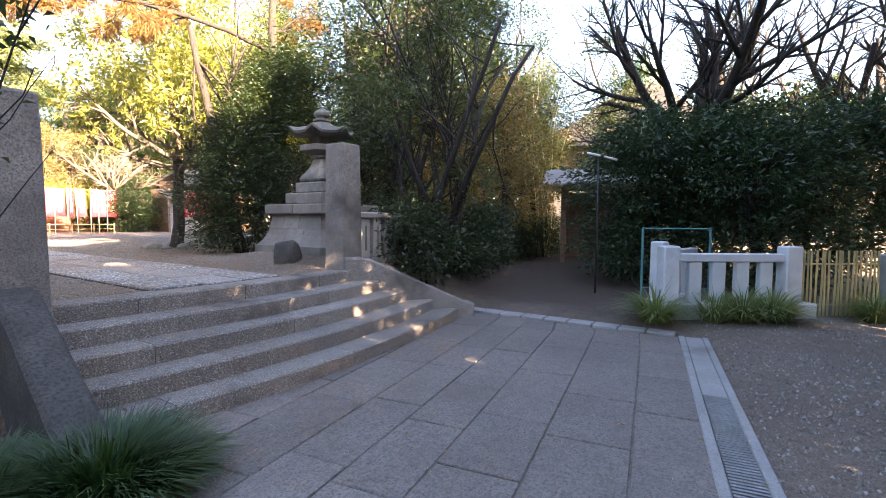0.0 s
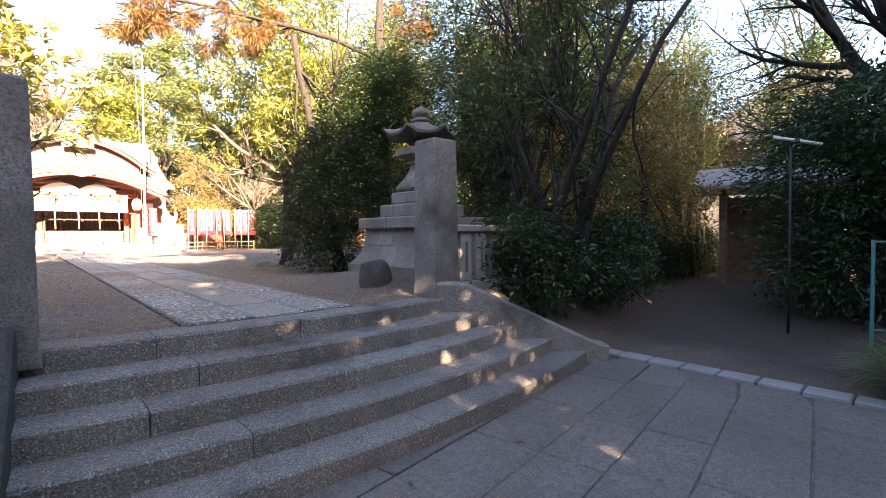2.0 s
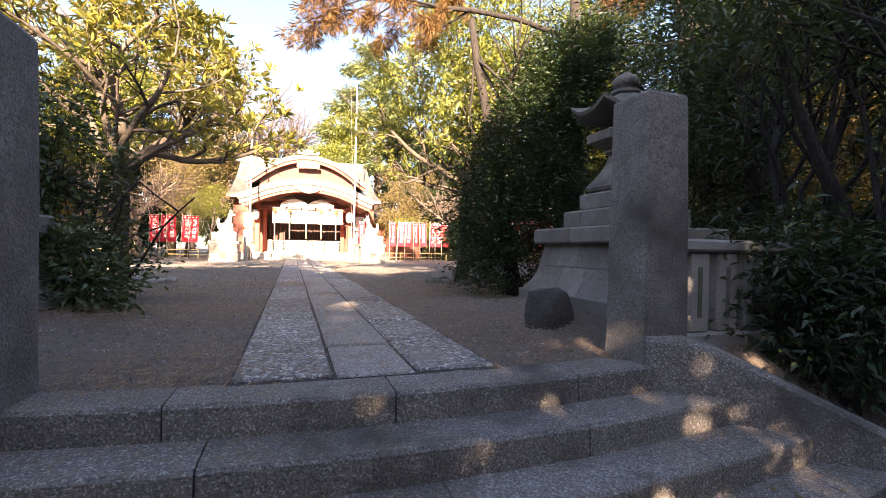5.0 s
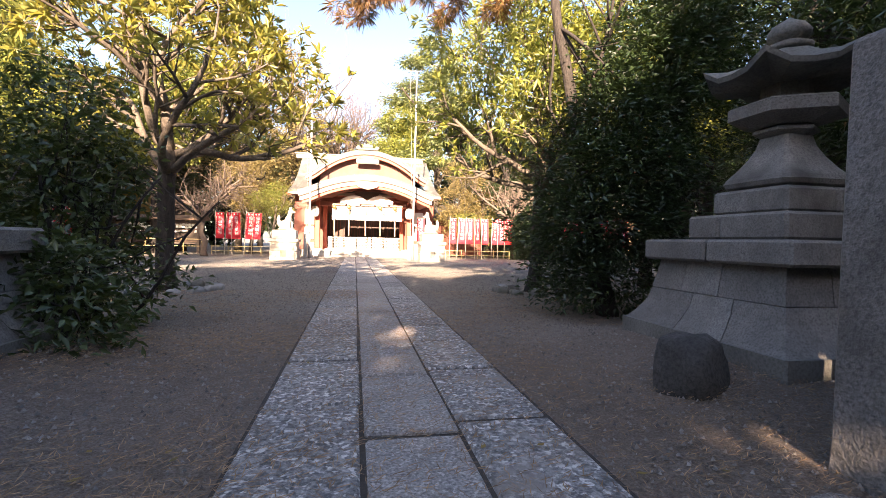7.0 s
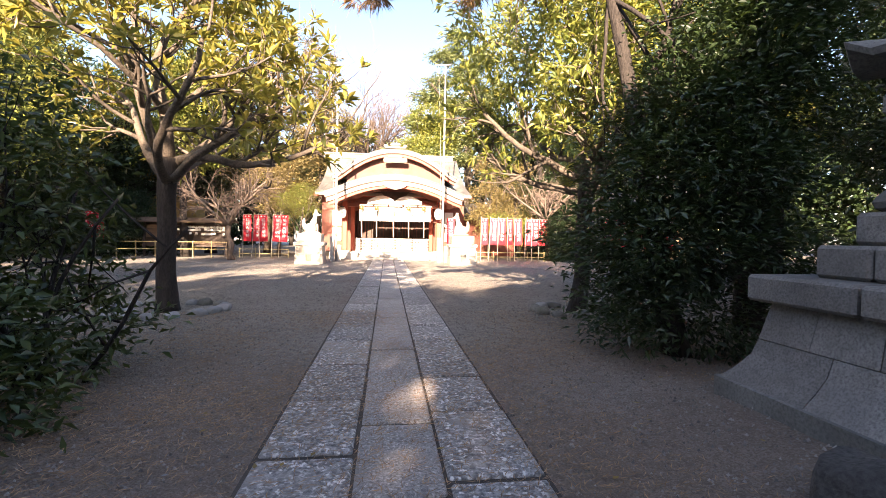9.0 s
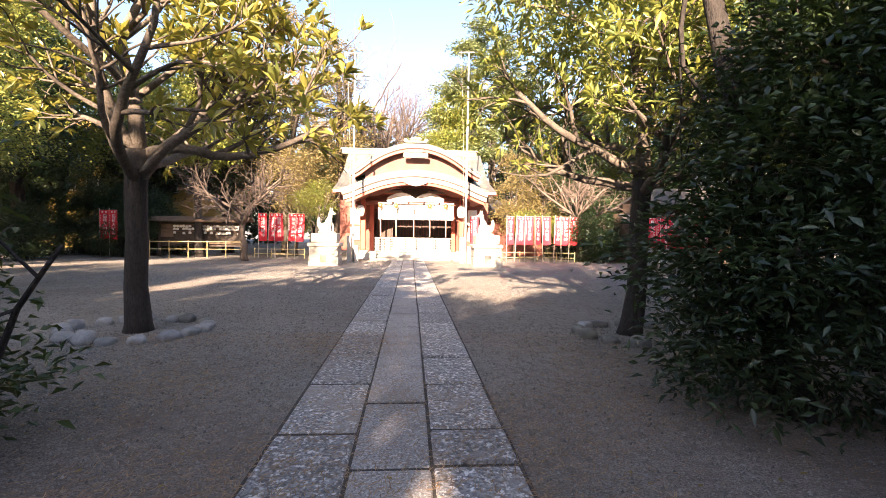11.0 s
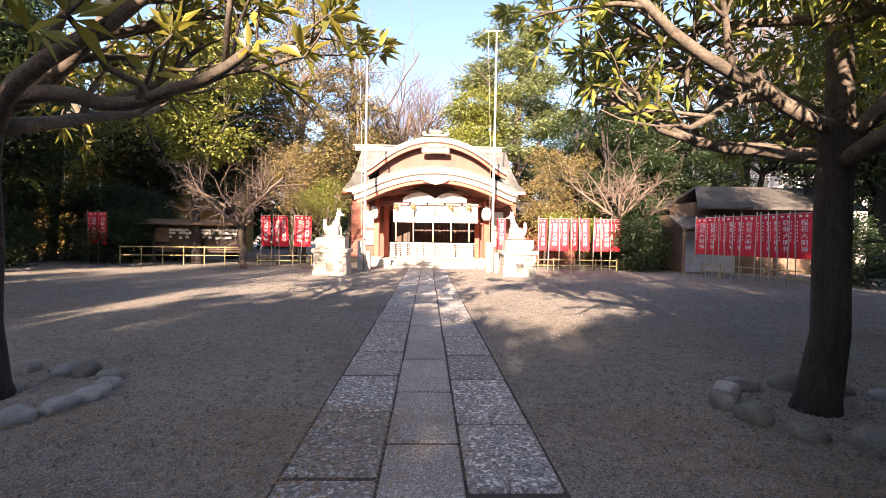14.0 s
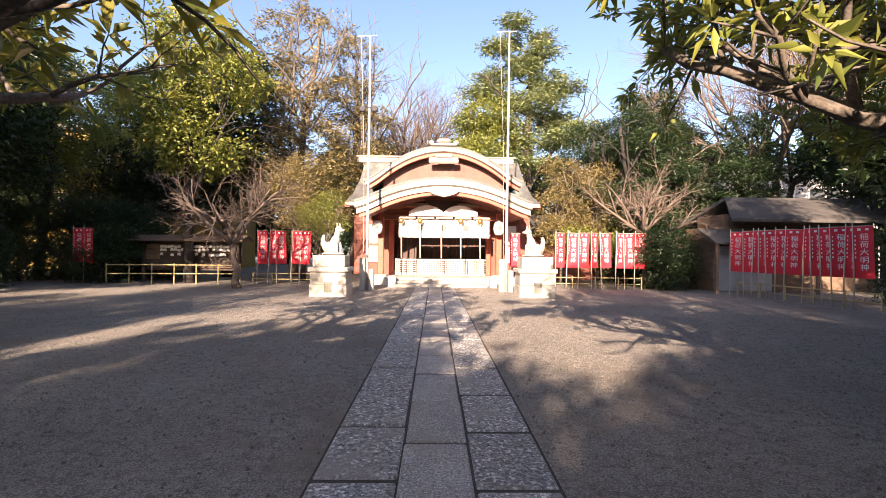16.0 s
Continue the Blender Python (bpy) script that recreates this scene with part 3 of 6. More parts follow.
def lantern(at, label):
    """Tall stone lantern: flared masonry base, slab, block tiers, bell-shaped pedestal, platform, fire box and a curved roof."""
    root = thing("stone_lantern", pose(*at), label, "stone lantern", "pair of tall stone lanterns")

    def sq(h, z, e=0.015):
        return [(-h + e, -h, z), (h - e, -h, z), (h, -h + e, z), (h, h - e, z), (h - e, h, z), (-h + e, h, z), (-h, h - e, z), (-h, -h + e, z)]

    part("footing", Geo().loft([sq(0.88, -0.16), sq(0.88, 0.035)]), M_DKSTONE, root)
    # flared courses, cut into blocks
    prof = [(0.85, 0.03), (0.78, 0.12), (0.72, 0.22), (0.69, 0.33)]
    for q in range(4):
        for a, b in ((-1, -0.22), (-0.21, 0.38), (0.39, 1)):
            rows = []
            for h, z in prof:
                hi = h - 0.25
                lo_x, hi_x = a * h, b * h
                ang = q * math.pi / 2
                c, s = math.cos(ang), math.sin(ang)
                ring = [(lo_x, -h), (hi_x, -h), (hi_x * hi / h, -hi), (lo_x * hi / h, -hi)]
                rows.append([(c * x - s * y, s * x + c * y, z) for x, y in ring])
            part("base_stone", Geo().loft(rows), M_LANT, root)
    for q in range(4):
        ang = q * math.pi / 2
        c, s = math.cos(ang), math.sin(ang)
        for a, b in ((-1, -0.45), (-0.44, 0.15), (0.16, 1)):
            rows = []
            for h, z in ((0.69, 0.336), (0.64, 0.59)):
                hi = h - 0.25
                rows.append([(c * x - s * y, s * x + c * y, z) for x, y in ((a * h, -h), (b * h, -h), (b * hi, -hi), (a * hi, -hi))])
            part("base_stone", Geo().loft(rows), M_LANT, root)
    for y0, y1 in ((-0.76, -0.02), (0.0, 0.76)):
        part("slab", Geo().box(-0.74, 0.74, y0, y1, 0.595, 0.775, 0.02), M_LANT, root)
    for x0, x1, y0, y1 in ((-0.50, 0.50, -0.50, 0.12), (-0.50, -0.02, 0.13, 0.48), (0.0, 0.50, 0.13, 0.50)):
        part("tier_block", Geo().box(x0, x1, y0, y1, 0.778, 0.985, 0.022), M_LANT, root)
    for x0, x1 in ((-0.36, 0.10), (0.105, 0.36)):
        part("tier_block", Geo().box(x0, x1, -0.36, 0.36, 0.988, 1.19, 0.025), M_LANT, root)

    def soft(h, z, k=0.22):
        """Square ring with rounded corners."""
        e = h * k
        pts = []
        for q in range(4):
            for j in range(4):
                w = math.pi / 2 * (q + j / 3)
                cx, cy = (h - e) * (1 if q in (0, 3) else -1), (h - e) * (1 if q in (0, 1) else -1)
                pts.append((cx + e * math.cos(w), cy + e * math.sin(w), z))
        return pts

    bell = [(0.28, 1.192), (0.325, 1.215), (0.34, 1.25), (0.325, 1.285), (0.265, 1.36), (0.205, 1.45), (0.16, 1.54), (0.14, 1.625)]
    part("bell_pedestal", Geo().loft([soft(h, z, 0.35) for h, z in bell]), M_LANT, root, smooth=False)
    part("collar", Geo().lathe([(0.16, 1.627), (0.235, 1.655), (0.235, 1.68), (0.18, 1.70)], 6, turn=math.pi / 6), M_LANT, root)
    part("platform", Geo().lathe([(0.22, 1.702), (0.40, 1.765), (0.42, 1.772), (0.42, 1.865), (0.40, 1.88)], 6, turn=math.pi / 6), M_LANT, root)
    part("fire_box", Geo().lathe([(0.19, 1.882), (0.185, 2.06)], 6, turn=math.pi / 6), M_DKSTONE, root)
    rows = []
    for f, z, tip in ((0.22, 2.04, 0.0), (0.60, 2.055, 0.11), (0.615, 2.095, 0.115), (0.43, 2.15, 0.05), (0.28, 2.225, 0.015), (0.17, 2.31, 0.0)):
        ring = []
        for j in range(24):
            ang = 2 * math.pi * j / 24 + math.pi / 6
            k = abs(((j % 4) - 2) / 2)
            rr = f * (0.87 + 0.13 * k ** 2)
            ring.append((rr * math.cos(ang), rr * math.sin(ang), z + tip * k ** 3))
        rows.append(ring)
    part("roof", Geo().loft(rows), M_DKSTONE, root)
    part("finial", Geo().lathe([(0.12, 2.31), (0.165, 2.33), (0.17, 2.365), (0.11, 2.385), (0.10, 2.40), (0.15, 2.43), (0.155, 2.48), (0.12, 2.53), (0.05, 2.57), (0.01, 2.60)], 14), M_DKSTONE, root, smooth=True)
    return root


lantern((3.18, 8.28, 1.015), "tall weathered grey stone lantern on a flared masonry base")
lantern((-3.30, 8.28, 0.985), "tall weathered grey stone lantern on a flared masonry base")
rock("boulder", (1.83, 7.64, UP - 0.03), (0.27, 0.22, 0.31), M_BASALT, 4, "dark rough boulder on the ground beside the stone lantern", category="boulder", jag=0.35)

# ---- shrine hall ----
SX, SY = 0.32, 29.5
hall = thing("shrine_hall", pose(SX, SY, UP), "vermilion wooden shrine hall with a double curved-gable porch in bright sun", "shrine")


def kara(u):
    """Curved gable: 1 at the crown, 0 near the tips, turned up at the ends."""
    u = abs(u)
    if u < 0.8:
        return 1 - 1.1 * u * u
    q = (u - 0.8) / 0.2
    return 0.296 - 0.352 * q + 0.076 * q * q


def gable_band(half, z_tip, z_top, y0, y1, drop, thick, shift=0.0, n=40):
    """A strip that follows the curved gable, thick high, from y0 to y1."""
    rows = []
    for i in range(n + 1):
        u = -1 + 2 * i / n
        z = z_tip + (z_top - z_tip) * kara(u) - drop
        x = u * half + shift
        rows.append([(x, y0, z), (x, y0, z + thick), (x, y1, z + thick + 0.0), (x, y1, z)])
    return Geo().loft(rows)


# platform and stairs
part("platform", Geo().box(-3.4, 3.4, 1.3, 8.0, -0.1, 0.32, 0.02), M_SHRSTONE, hall)
for k in range(3):
    part("stair", Geo().box(-1.95, 1.75, 0.15 + 0.33 * k, 1.29, 0.107 * k - 0.05 * (k == 0), 0.107 * (k + 1) - 0.003, 0.015), M_SHRSTONE, hall)
for x in (-2.15, 1.85):
    part("stair_newel", Geo().box(x, x + 0.3, 0.2, 0.55, -0.05, 0.42, 0.03), M_SHRSTONE, hall)
# porch columns
for x in (-2.62, 2.38):
    col = part("column", Geo().box(x - 0.13, x + 0.13, 1.55, 1.81, 0.41, 3.05, 0.03), M_RED, hall)
    part("column_base", Geo().lathe([(0.26, 0.322), (0.26, 0.37), (0.2, 0.41)], 12, x, 1.68), M_SHRSTONE, col)
for x in (-2.3, 2.1):
    part("inner_column", Geo().box(x - 0.11, x + 0.11, 3.0, 3.22, 0.32, 3.6, 0.02), M_RED, hall)
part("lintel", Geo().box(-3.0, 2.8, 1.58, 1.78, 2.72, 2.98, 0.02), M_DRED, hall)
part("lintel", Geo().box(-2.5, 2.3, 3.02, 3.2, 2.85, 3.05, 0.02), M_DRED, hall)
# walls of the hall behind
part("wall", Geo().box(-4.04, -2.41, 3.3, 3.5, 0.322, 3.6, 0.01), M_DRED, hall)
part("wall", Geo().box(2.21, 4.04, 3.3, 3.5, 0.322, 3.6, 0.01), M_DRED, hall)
part("gable_wall", Geo().box(-2.405, 2.205, 3.3, 3.45, 2.6, 3.9, 0.01), M_DRED, hall)
for x in (-3.45, 2.9):
    p = part("side_panel", Geo().box(x, x + 0.5, 3.2, 3.29, 0.9, 2.6, 0.01), M_PLASTER, hall)
    part("side_rail", Geo().box(x - 0.05, x + 0.55, 3.14, 3.195, 1.65, 1.75, 0.01), M_DRED, p)
# doors: dark lattice leaves
for k in range(5):
    x = -2.15 + k * 0.85
    d = part("door", Geo().box(x, x + 0.83, 4.2, 4.28, 0.32, 2.5, 0.01), M_DWOOD, hall)
    for j in range(4):
        part("door_slat", Geo().box(x + 0.1 + j * 0.19, x + 0.13 + j * 0.19, 4.17, 4.198, 1.15, 2.3, 0.0), M_DRED, d)
part("inner_ceiling", Geo().box(-2.4, 2.2, 3.46, 4.6, 3.1, 3.18, 0.0), M_DWOOD, hall)
# low lattice screens in front of the doors
for k, (x0, x1) in enumerate(((-2.12, -1.62), (-1.58, -1.18), (-1.14, 0.10), (0.14, 1.05), (1.09, 2.0))):
    s = part("lattice_screen", Geo().box(x0, x1, 3.06, 3.085, 0.36, 1.02, 0.004), M_DWOOD, hall)
    for z0, z1 in ((0.98, 1.05), (0.33, 0.39)):
        part("screen_rail", Geo().box(x0, x1, 3.02, 3.055, z0, z1, 0.005), M_PLASTER, s)
    bars = Geo()
    for j in range(int((x1 - x0) / 0.085)):
        bars.box(x0 + j * 0.085, x0 + j * 0.085 + 0.022, 3.03, 3.05, 0.39, 0.98, 0)
    for j in range(6):
        bars.box(x0, x1, 3.028, 3.052, 0.43 + j * 0.09, 0.45 + j * 0.09, 0)
    part("lattice", bars, M_PLASTER, s)
# white curtain with scalloped pleats, frieze above
cur = Geo()
rows = []
for i in range(61):
    x = -1.95 + i * 4.0 / 60
    y = 1.28 + 0.03 * math.sin(i * 1.3) + 0.015 * math.sin(i * 3.1)
    rows.append([(x * 0.94, y, 1.98), (x * 0.94, y, 2.72), (x * 0.94, y + 0.012, 2.72), (x * 0.94, y + 0.012, 1.98)])
cur.loft(rows)
c = part("curtain", cur, M_CLOTH, hall, "white cloth curtain with dark crests")
for x in (-1.0, 0.0, 1.0):
    part("crest", Geo().lathe([(0.13, 0), (0.13, 0.012)], 14, m=pose(x * 0.94, 1.262, 2.39, 90, 0, 0)), M_DKSTONE, c)
fr = Geo()
rows = []
for i in range(41):
    u = -1 + i / 20
    z = 3.10 + 0.34 * abs(math.sin(u * math.pi * 0.98)) ** 0.7 * (1 - 0.25 * u * u)
    rows.append([(u * 1.42, 1.22, 2.87), (u * 1.42, 1.22, z - 0.1), (u * 1.42, 1.28, z - 0.1), (u * 1.42, 1.28, 2.87)])
fr.loft(rows)
part("cloud_frieze", fr, M_PLASTER, hall)
for k in range(5):
    x = -1.95 + k * 0.82
    part("paper_streamer_bar", Geo().box(x * 0.94, (x + 0.74) * 0.94, 1.14, 1.2, 2.74, 2.83, 0.02), M_TRIM, hall)
# carved pendant and transom
part("transom", Geo().box(-2.5, 2.3, 1.62, 1.74, 3.0, 3.16, 0.02), M_DRED, hall)
rows = []
for i in range(25):
    u = -1 + i / 12
    rows.append([(u * 0.75, 1.5, 3.52 - 0.42 * (1 - u * u) * (0.8 + 0.2 * math.cos(9 * u))), (u * 0.75, 1.5, 3.56), (u * 0.75, 1.6, 3.56), (u * 0.75, 1.6, 3.52 - 0.42 * (1 - u * u))])
part("carved_pendant", Geo().loft(rows), M_DWOOD, hall)
part("carved_pendant_band", Geo().box(-1.0, 1.0, 1.52, 1.60, 3.57, 3.68, 0.02), M_DRED, hall)
# lower curved gable: roof skin, pale fascia, red barge board, pendant
part("lower_roof", gable_band(3.50, 3.28, 4.22, 0.0, 3.6, 0.0, 0.09), M_ROOF, hall)
part("lower_fascia", gable_band(3.46, 3.28, 4.22, -0.03, 0.16, 0.22, 0.215), M_TRIM, hall)
part("lower_fascia_line", gable_band(3.44, 3.28, 4.22, 0.0, 0.2, 0.26, 0.035), M_DWOOD, hall)
part("lower_barge_board", gable_band(3.40, 3.28, 4.22, 0.03, 0.25, 0.46, 0.195), M_TRIM, hall)
part("lower_red_board", gable_band(3.30, 3.28, 4.22, 0.10, 0.3, 0.60, 0.135), M_RED, hall)
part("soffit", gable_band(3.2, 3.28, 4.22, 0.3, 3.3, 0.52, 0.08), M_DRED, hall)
rows = []
for i in range(21):
    u = -1 + i / 10
    rows.append([(u * 0.55 - 0.0, -0.06, 3.72 - 0.20 * (1 - abs(u)) ** 0.6), (u * 0.55, -0.06, 3.82 + 0.10 * (1 - u * u)), (u * 0.55, 0.02, 3.82 + 0.10 * (1 - u * u)), (u * 0.55, 0.02, 3.72 - 0.2 * (1 - abs(u)) ** 0.6)])
part("gable_pendant", Geo().loft(rows), M_TRIM, hall)
# ribs that run up the lower roof
ribs = Geo()
for i in range(-9, 10):
    u = i / 10
    z = 3.28 + 0.94 * kara(u) + 0.09
    ribs.box(u * 3.5 - 0.02, u * 3.5 + 0.02, 0.05, 3.4, z, z + 0.03, 0.008)
part("roof_ribs", ribs, M_ROOF, hall)
# upper curved gable
rows = []
for i in range(31):
    u = -1 + i / 15
    z = 4.15 + 1.25 * kara(u * 0.86)
    rows.append([(u * 2.55, 1.75, 3.6), (u * 2.55, 1.75, z), (u * 2.55, 1.85, z), (u * 2.55, 1.85, 3.6)])
part("upper_tympanum", Geo().loft(rows), M_GABLE, hall)
part("upper_roof", gable_band(3.30, 4.25, 5.72, 1.25, 6.0, 0.0, 0.10), M_ROOF, hall)
part("upper_fascia", gable_band(3.25, 4.25, 5.72, 1.21, 1.4, 0.15, 0.145), M_TRIM, hall)
part("upper_fascia_line", gable_band(3.23, 4.25, 5.72, 1.24, 1.44, 0.185, 0.03), M_DWOOD, hall)
part("upper_barge_board", gable_band(3.17, 4.25, 5.72, 1.28, 1.5, 0.33, 0.14), M_RED, hall)
part("gable_ornament", Geo().box(-0.62, 0.62, 1.16, 1.27, 5.05, 5.32, 0.05).box(-0.35, 0.35, 1.13, 1.2, 5.30, 5.44, 0.04), M_TRIM, hall)
part("ridge_tile", Geo().box(-0.55, 0.55, 1.15, 1.5, 5.80, 5.90, 0.03).box(-0.28, 0.28, 1.15, 1.5, 5.90, 6.10, 0.08).box(-0.62, -0.4, 1.18, 1.45, 5.84, 6.02, 0.06).box(0.4, 0.62, 1.18, 1.45, 5.84, 6.02, 0.06), M_TRIM, hall)
# main hall roof behind
rows = []
for y, z in ((2.4, 3.55), (3.6, 4.05), (4.8, 4.85), (6.0, 6.05)):
    w = 4.3 - 0.1 * (y - 2.4)
    rows.append([(-w, y, z), (w, y, z), (w, y + 0.03, z - 0.16), (-w, y + 0.03, z - 0.16)])
part("hall_roof", Geo().loft(rows), M_ROOF, hall)
rows = []
for y, z in ((9.6, 3.55), (8.4, 4.05), (7.2, 4.85), (6.0, 6.04)):
    w = 4.3 - 0.1 * (9.6 - y)
    rows.append([(w, y, z), (-w, y, z), (-w, y - 0.03, z - 0.16), (w, y - 0.03, z - 0.16)])
part("hall_roof", Geo().loft(rows), M_ROOF, hall)
part("hall_ridge", Geo().box(-4.3, 3.7, 5.85, 6.15, 5.95, 6.22, 0.03).box(-4.4, 3.8, 5.8, 6.2, 6.22, 6.30, 0.02), M_TRIM, hall)
part("hall_fascia", Geo().box(-4.3, 4.3, 2.36, 2.42, 3.38, 3.53, 0.01), M_TRIM, hall)
for x in (-3.95, 3.95):
    part("side_wall", Geo().box(x - 0.1, x + 0.1, 3.52, 9.4, 0.322, 3.9, 0.01), M_DRED, hall)
part("back_wall", Geo().box(-3.84, 3.84, 9.2, 9.38, 0.322, 3.9, 0.01), M_DRED, hall)
for k in range(2):
    part("rafter_row", Geo().box(-4.4, 4.4, 2.6 + k * 0.4, 2.66 + k * 0.4, 3.38, 3.46, 0.01), M_RED, hall)
# bell ropes with bells, hanging paper lanterns
for x in (-1.72, -0.95, -0.08, 0.72, 1.52):
    rope = part("bell_rope", Geo().tube([(x, 1.05, 2.56), (x + 0.01, 1.05, 1.88), (x + 0.02, 1.03, 1.12)], [0.025, 0.028, 0.03], 7), M_ROPE, hall, smooth=True)
    if x in (-1.72, -0.95, 0.72, 1.52):
        part("bell", Geo().lathe([(0.03, 2.78), (0.10, 2.72), (0.12, 2.64), (0.09, 2.56), (0.02, 2.53)], 12, x, 1.05), M_BRASS, rope, smooth=True)
for x in (-2.72, 2.32):
    la = part("paper_lantern", Geo().lathe([(0.10, 2.10), (0.17, 2.15), (0.21, 2.27), (0.22, 2.38), (0.21, 2.5), (0.16, 2.62), (0.10, 2.66)], 14, x, 1.2), M_PLASTER, hall, smooth=True)
    part("lantern_rim", Geo().lathe([(0.11, 2.66), (0.11, 2.71), (0.03, 2.73)], 12, x, 1.2), M_BLACK, la)
    part("lantern_mark", Geo().lathe([(0.09, 0), (0.09, 0.014)], 12, m=pose(x, 0.985, 2.4, 90, 0, 0)), M_DKSTONE, la)
    part("lantern_cord", Geo().tube([(x, 1.2, 2.73), (x, 1.2, 3.1)], 0.012, 5), M_BLACK, la)

# ---- paving of the approach ----
path = thing("stone_path", pose(0, 0, UP), "straight approach of three rows of pecked granite slabs", "path", kind="structure")
part("bedding", Geo().box(-0.77, 0.77, 6.40, 29.6, -0.2, 0.002, 0.0), M_SOIL, path)
rngp = np.random.default_rng(5)
for x0, x1, starts in ((-0.75, -0.235, [6.41, 7.65, 8.62, 9.5, 10.45]), (-0.215, 0.235, [6.39, 7.2, 8.16, 9.02, 9.97]), (0.255, 0.75, [6.43, 7.35, 8.3, 9.22, 10.0, 10.49])):
    edges = list(starts)
    while edges[-1] < 29.2:
        edges.append(edges[-1] + rngp.uniform(0.86, 1.04))
    for a, b in zip(edges[:-1], edges[1:]):
        j = rngp.uniform(-0.006, 0.006, 4)
        g = Geo().box(x0 + j[0], x1 + j[1], a + 0.023, b - 0.023, -0.09, 0.018 + j[2], 0.012)
        part("slab", g, M_SLABMID if x0 < 0 < x1 else M_SLAB, path)

pave = thing("lower_pavement", pose(0, 0, 0), "dark worn stone paving with needle-filled joints", "pavement", kind="structure")
PA = math.radians(9.0)
ca, sa = math.cos(PA), math.sin(PA)
part("joint_fill", Geo().loft([[(ca * a - sa * b, 1.60 + sa * a + ca * b, h) for a, b in ((-6.4, 0.01), (3.5, 0.01), (3.9, 2.4), (-6.4, 4.2))] for h in (-0.08, 0.003)]), M_DUST, pave)
row, v = 0, 0.0
while v < 6.4:
    wv = rngp.uniform(0.44, 0.58)
    u = -6.5 + rngp.uniform(0, 0.8)
    while u < 5.0:
        lu = rngp.uniform(0.75, 1.25)
        poly = [(u + 0.007, v + 0.007), (u + lu - 0.007, v + 0.007), (u + lu - 0.007, v + wv - 0.007), (u + 0.007, v + wv - 0.007)]
        pts = [(ca * a - sa * b, 1.60 + sa * a + ca * b) for a, b in poly]
        cxm, cym = sum(p[0] for p in pts) / 4, sum(p[1] for p in pts) / 4
        lim = 3.62
        if max(p[0] for p in pts) > lim:
            pts = [(min(lim, p[0]), p[1]) for p in pts]
        ok = pts[1][0] - pts[0][0] > 0.15
        inside_steps = cym > CY - math.sqrt(max(0, (CY - 4.9) ** 2 - (cxm - CX) ** 2)) + 0.35 or (cxm > 2.9 and cym > 5.25) or (cxm < -1.5 and cym > 4.15)
        if ok and not inside_steps:
            z = rngp.uniform(0.008, 0.016)
            part("paving_stone", Geo().loft([[(x, y, -0.08) for x, y in pts], [(x, y, z - 0.006) for x, y in pts], [(cxm + (x - cxm) * 0.985, cym + (y - cym) * 0.98, z) for x, y in pts]]), M_PAVE, pave)
        u += lu
    v += wv
# kerb strip at the far edge of the pavement and the drain
kerb = Geo()
for k in range(9):
    y0 = 2.25 + k * 0.36
    kerb.box(3.63, 3.86, y0, y0 + 0.345, -0.08, 0.045, 0.012)
put("kerb", kerb, M_CONC, label="low concrete kerb at the lane's mouth", category="kerb", kind="structure")
drain = thing("drain_channel", pose(-2.0, 0.96, 0.0, 0, 0, 9.0), "concrete drain channel with a slotted grating", "drain", kind="structure")
part("channel_edge", Geo().box(-2.0, 5.85, 0.0, 0.07, -0.1, 0.022, 0.008), M_CONC, drain)
part("channel_edge", Geo().box(-2.0, 5.85, 0.27, 0.34, -0.1, 0.022, 0.008), M_CONC, drain)
part("channel_floor", Geo().box(-2.0, 5.85, 0.07, 0.27, -0.1, 0.004, 0), M_DKSTONE, drain)
part("cover_slab", Geo().box(3.6, 5.8, 0.074, 0.266, -0.02, 0.02, 0.006), M_CONC, drain)
bar_me = Geo().box(-0.011, 0.011, 0.075, 0.265, 0.002, 0.019, 0.002).mesh("grating_bar", M_STEEL)
for k in range(100):
    part("grating_bar", bar_me, M_STEEL, drain, m=pose(-0.15 + k * 0.0375, 0, 0))

# ---- trees ----


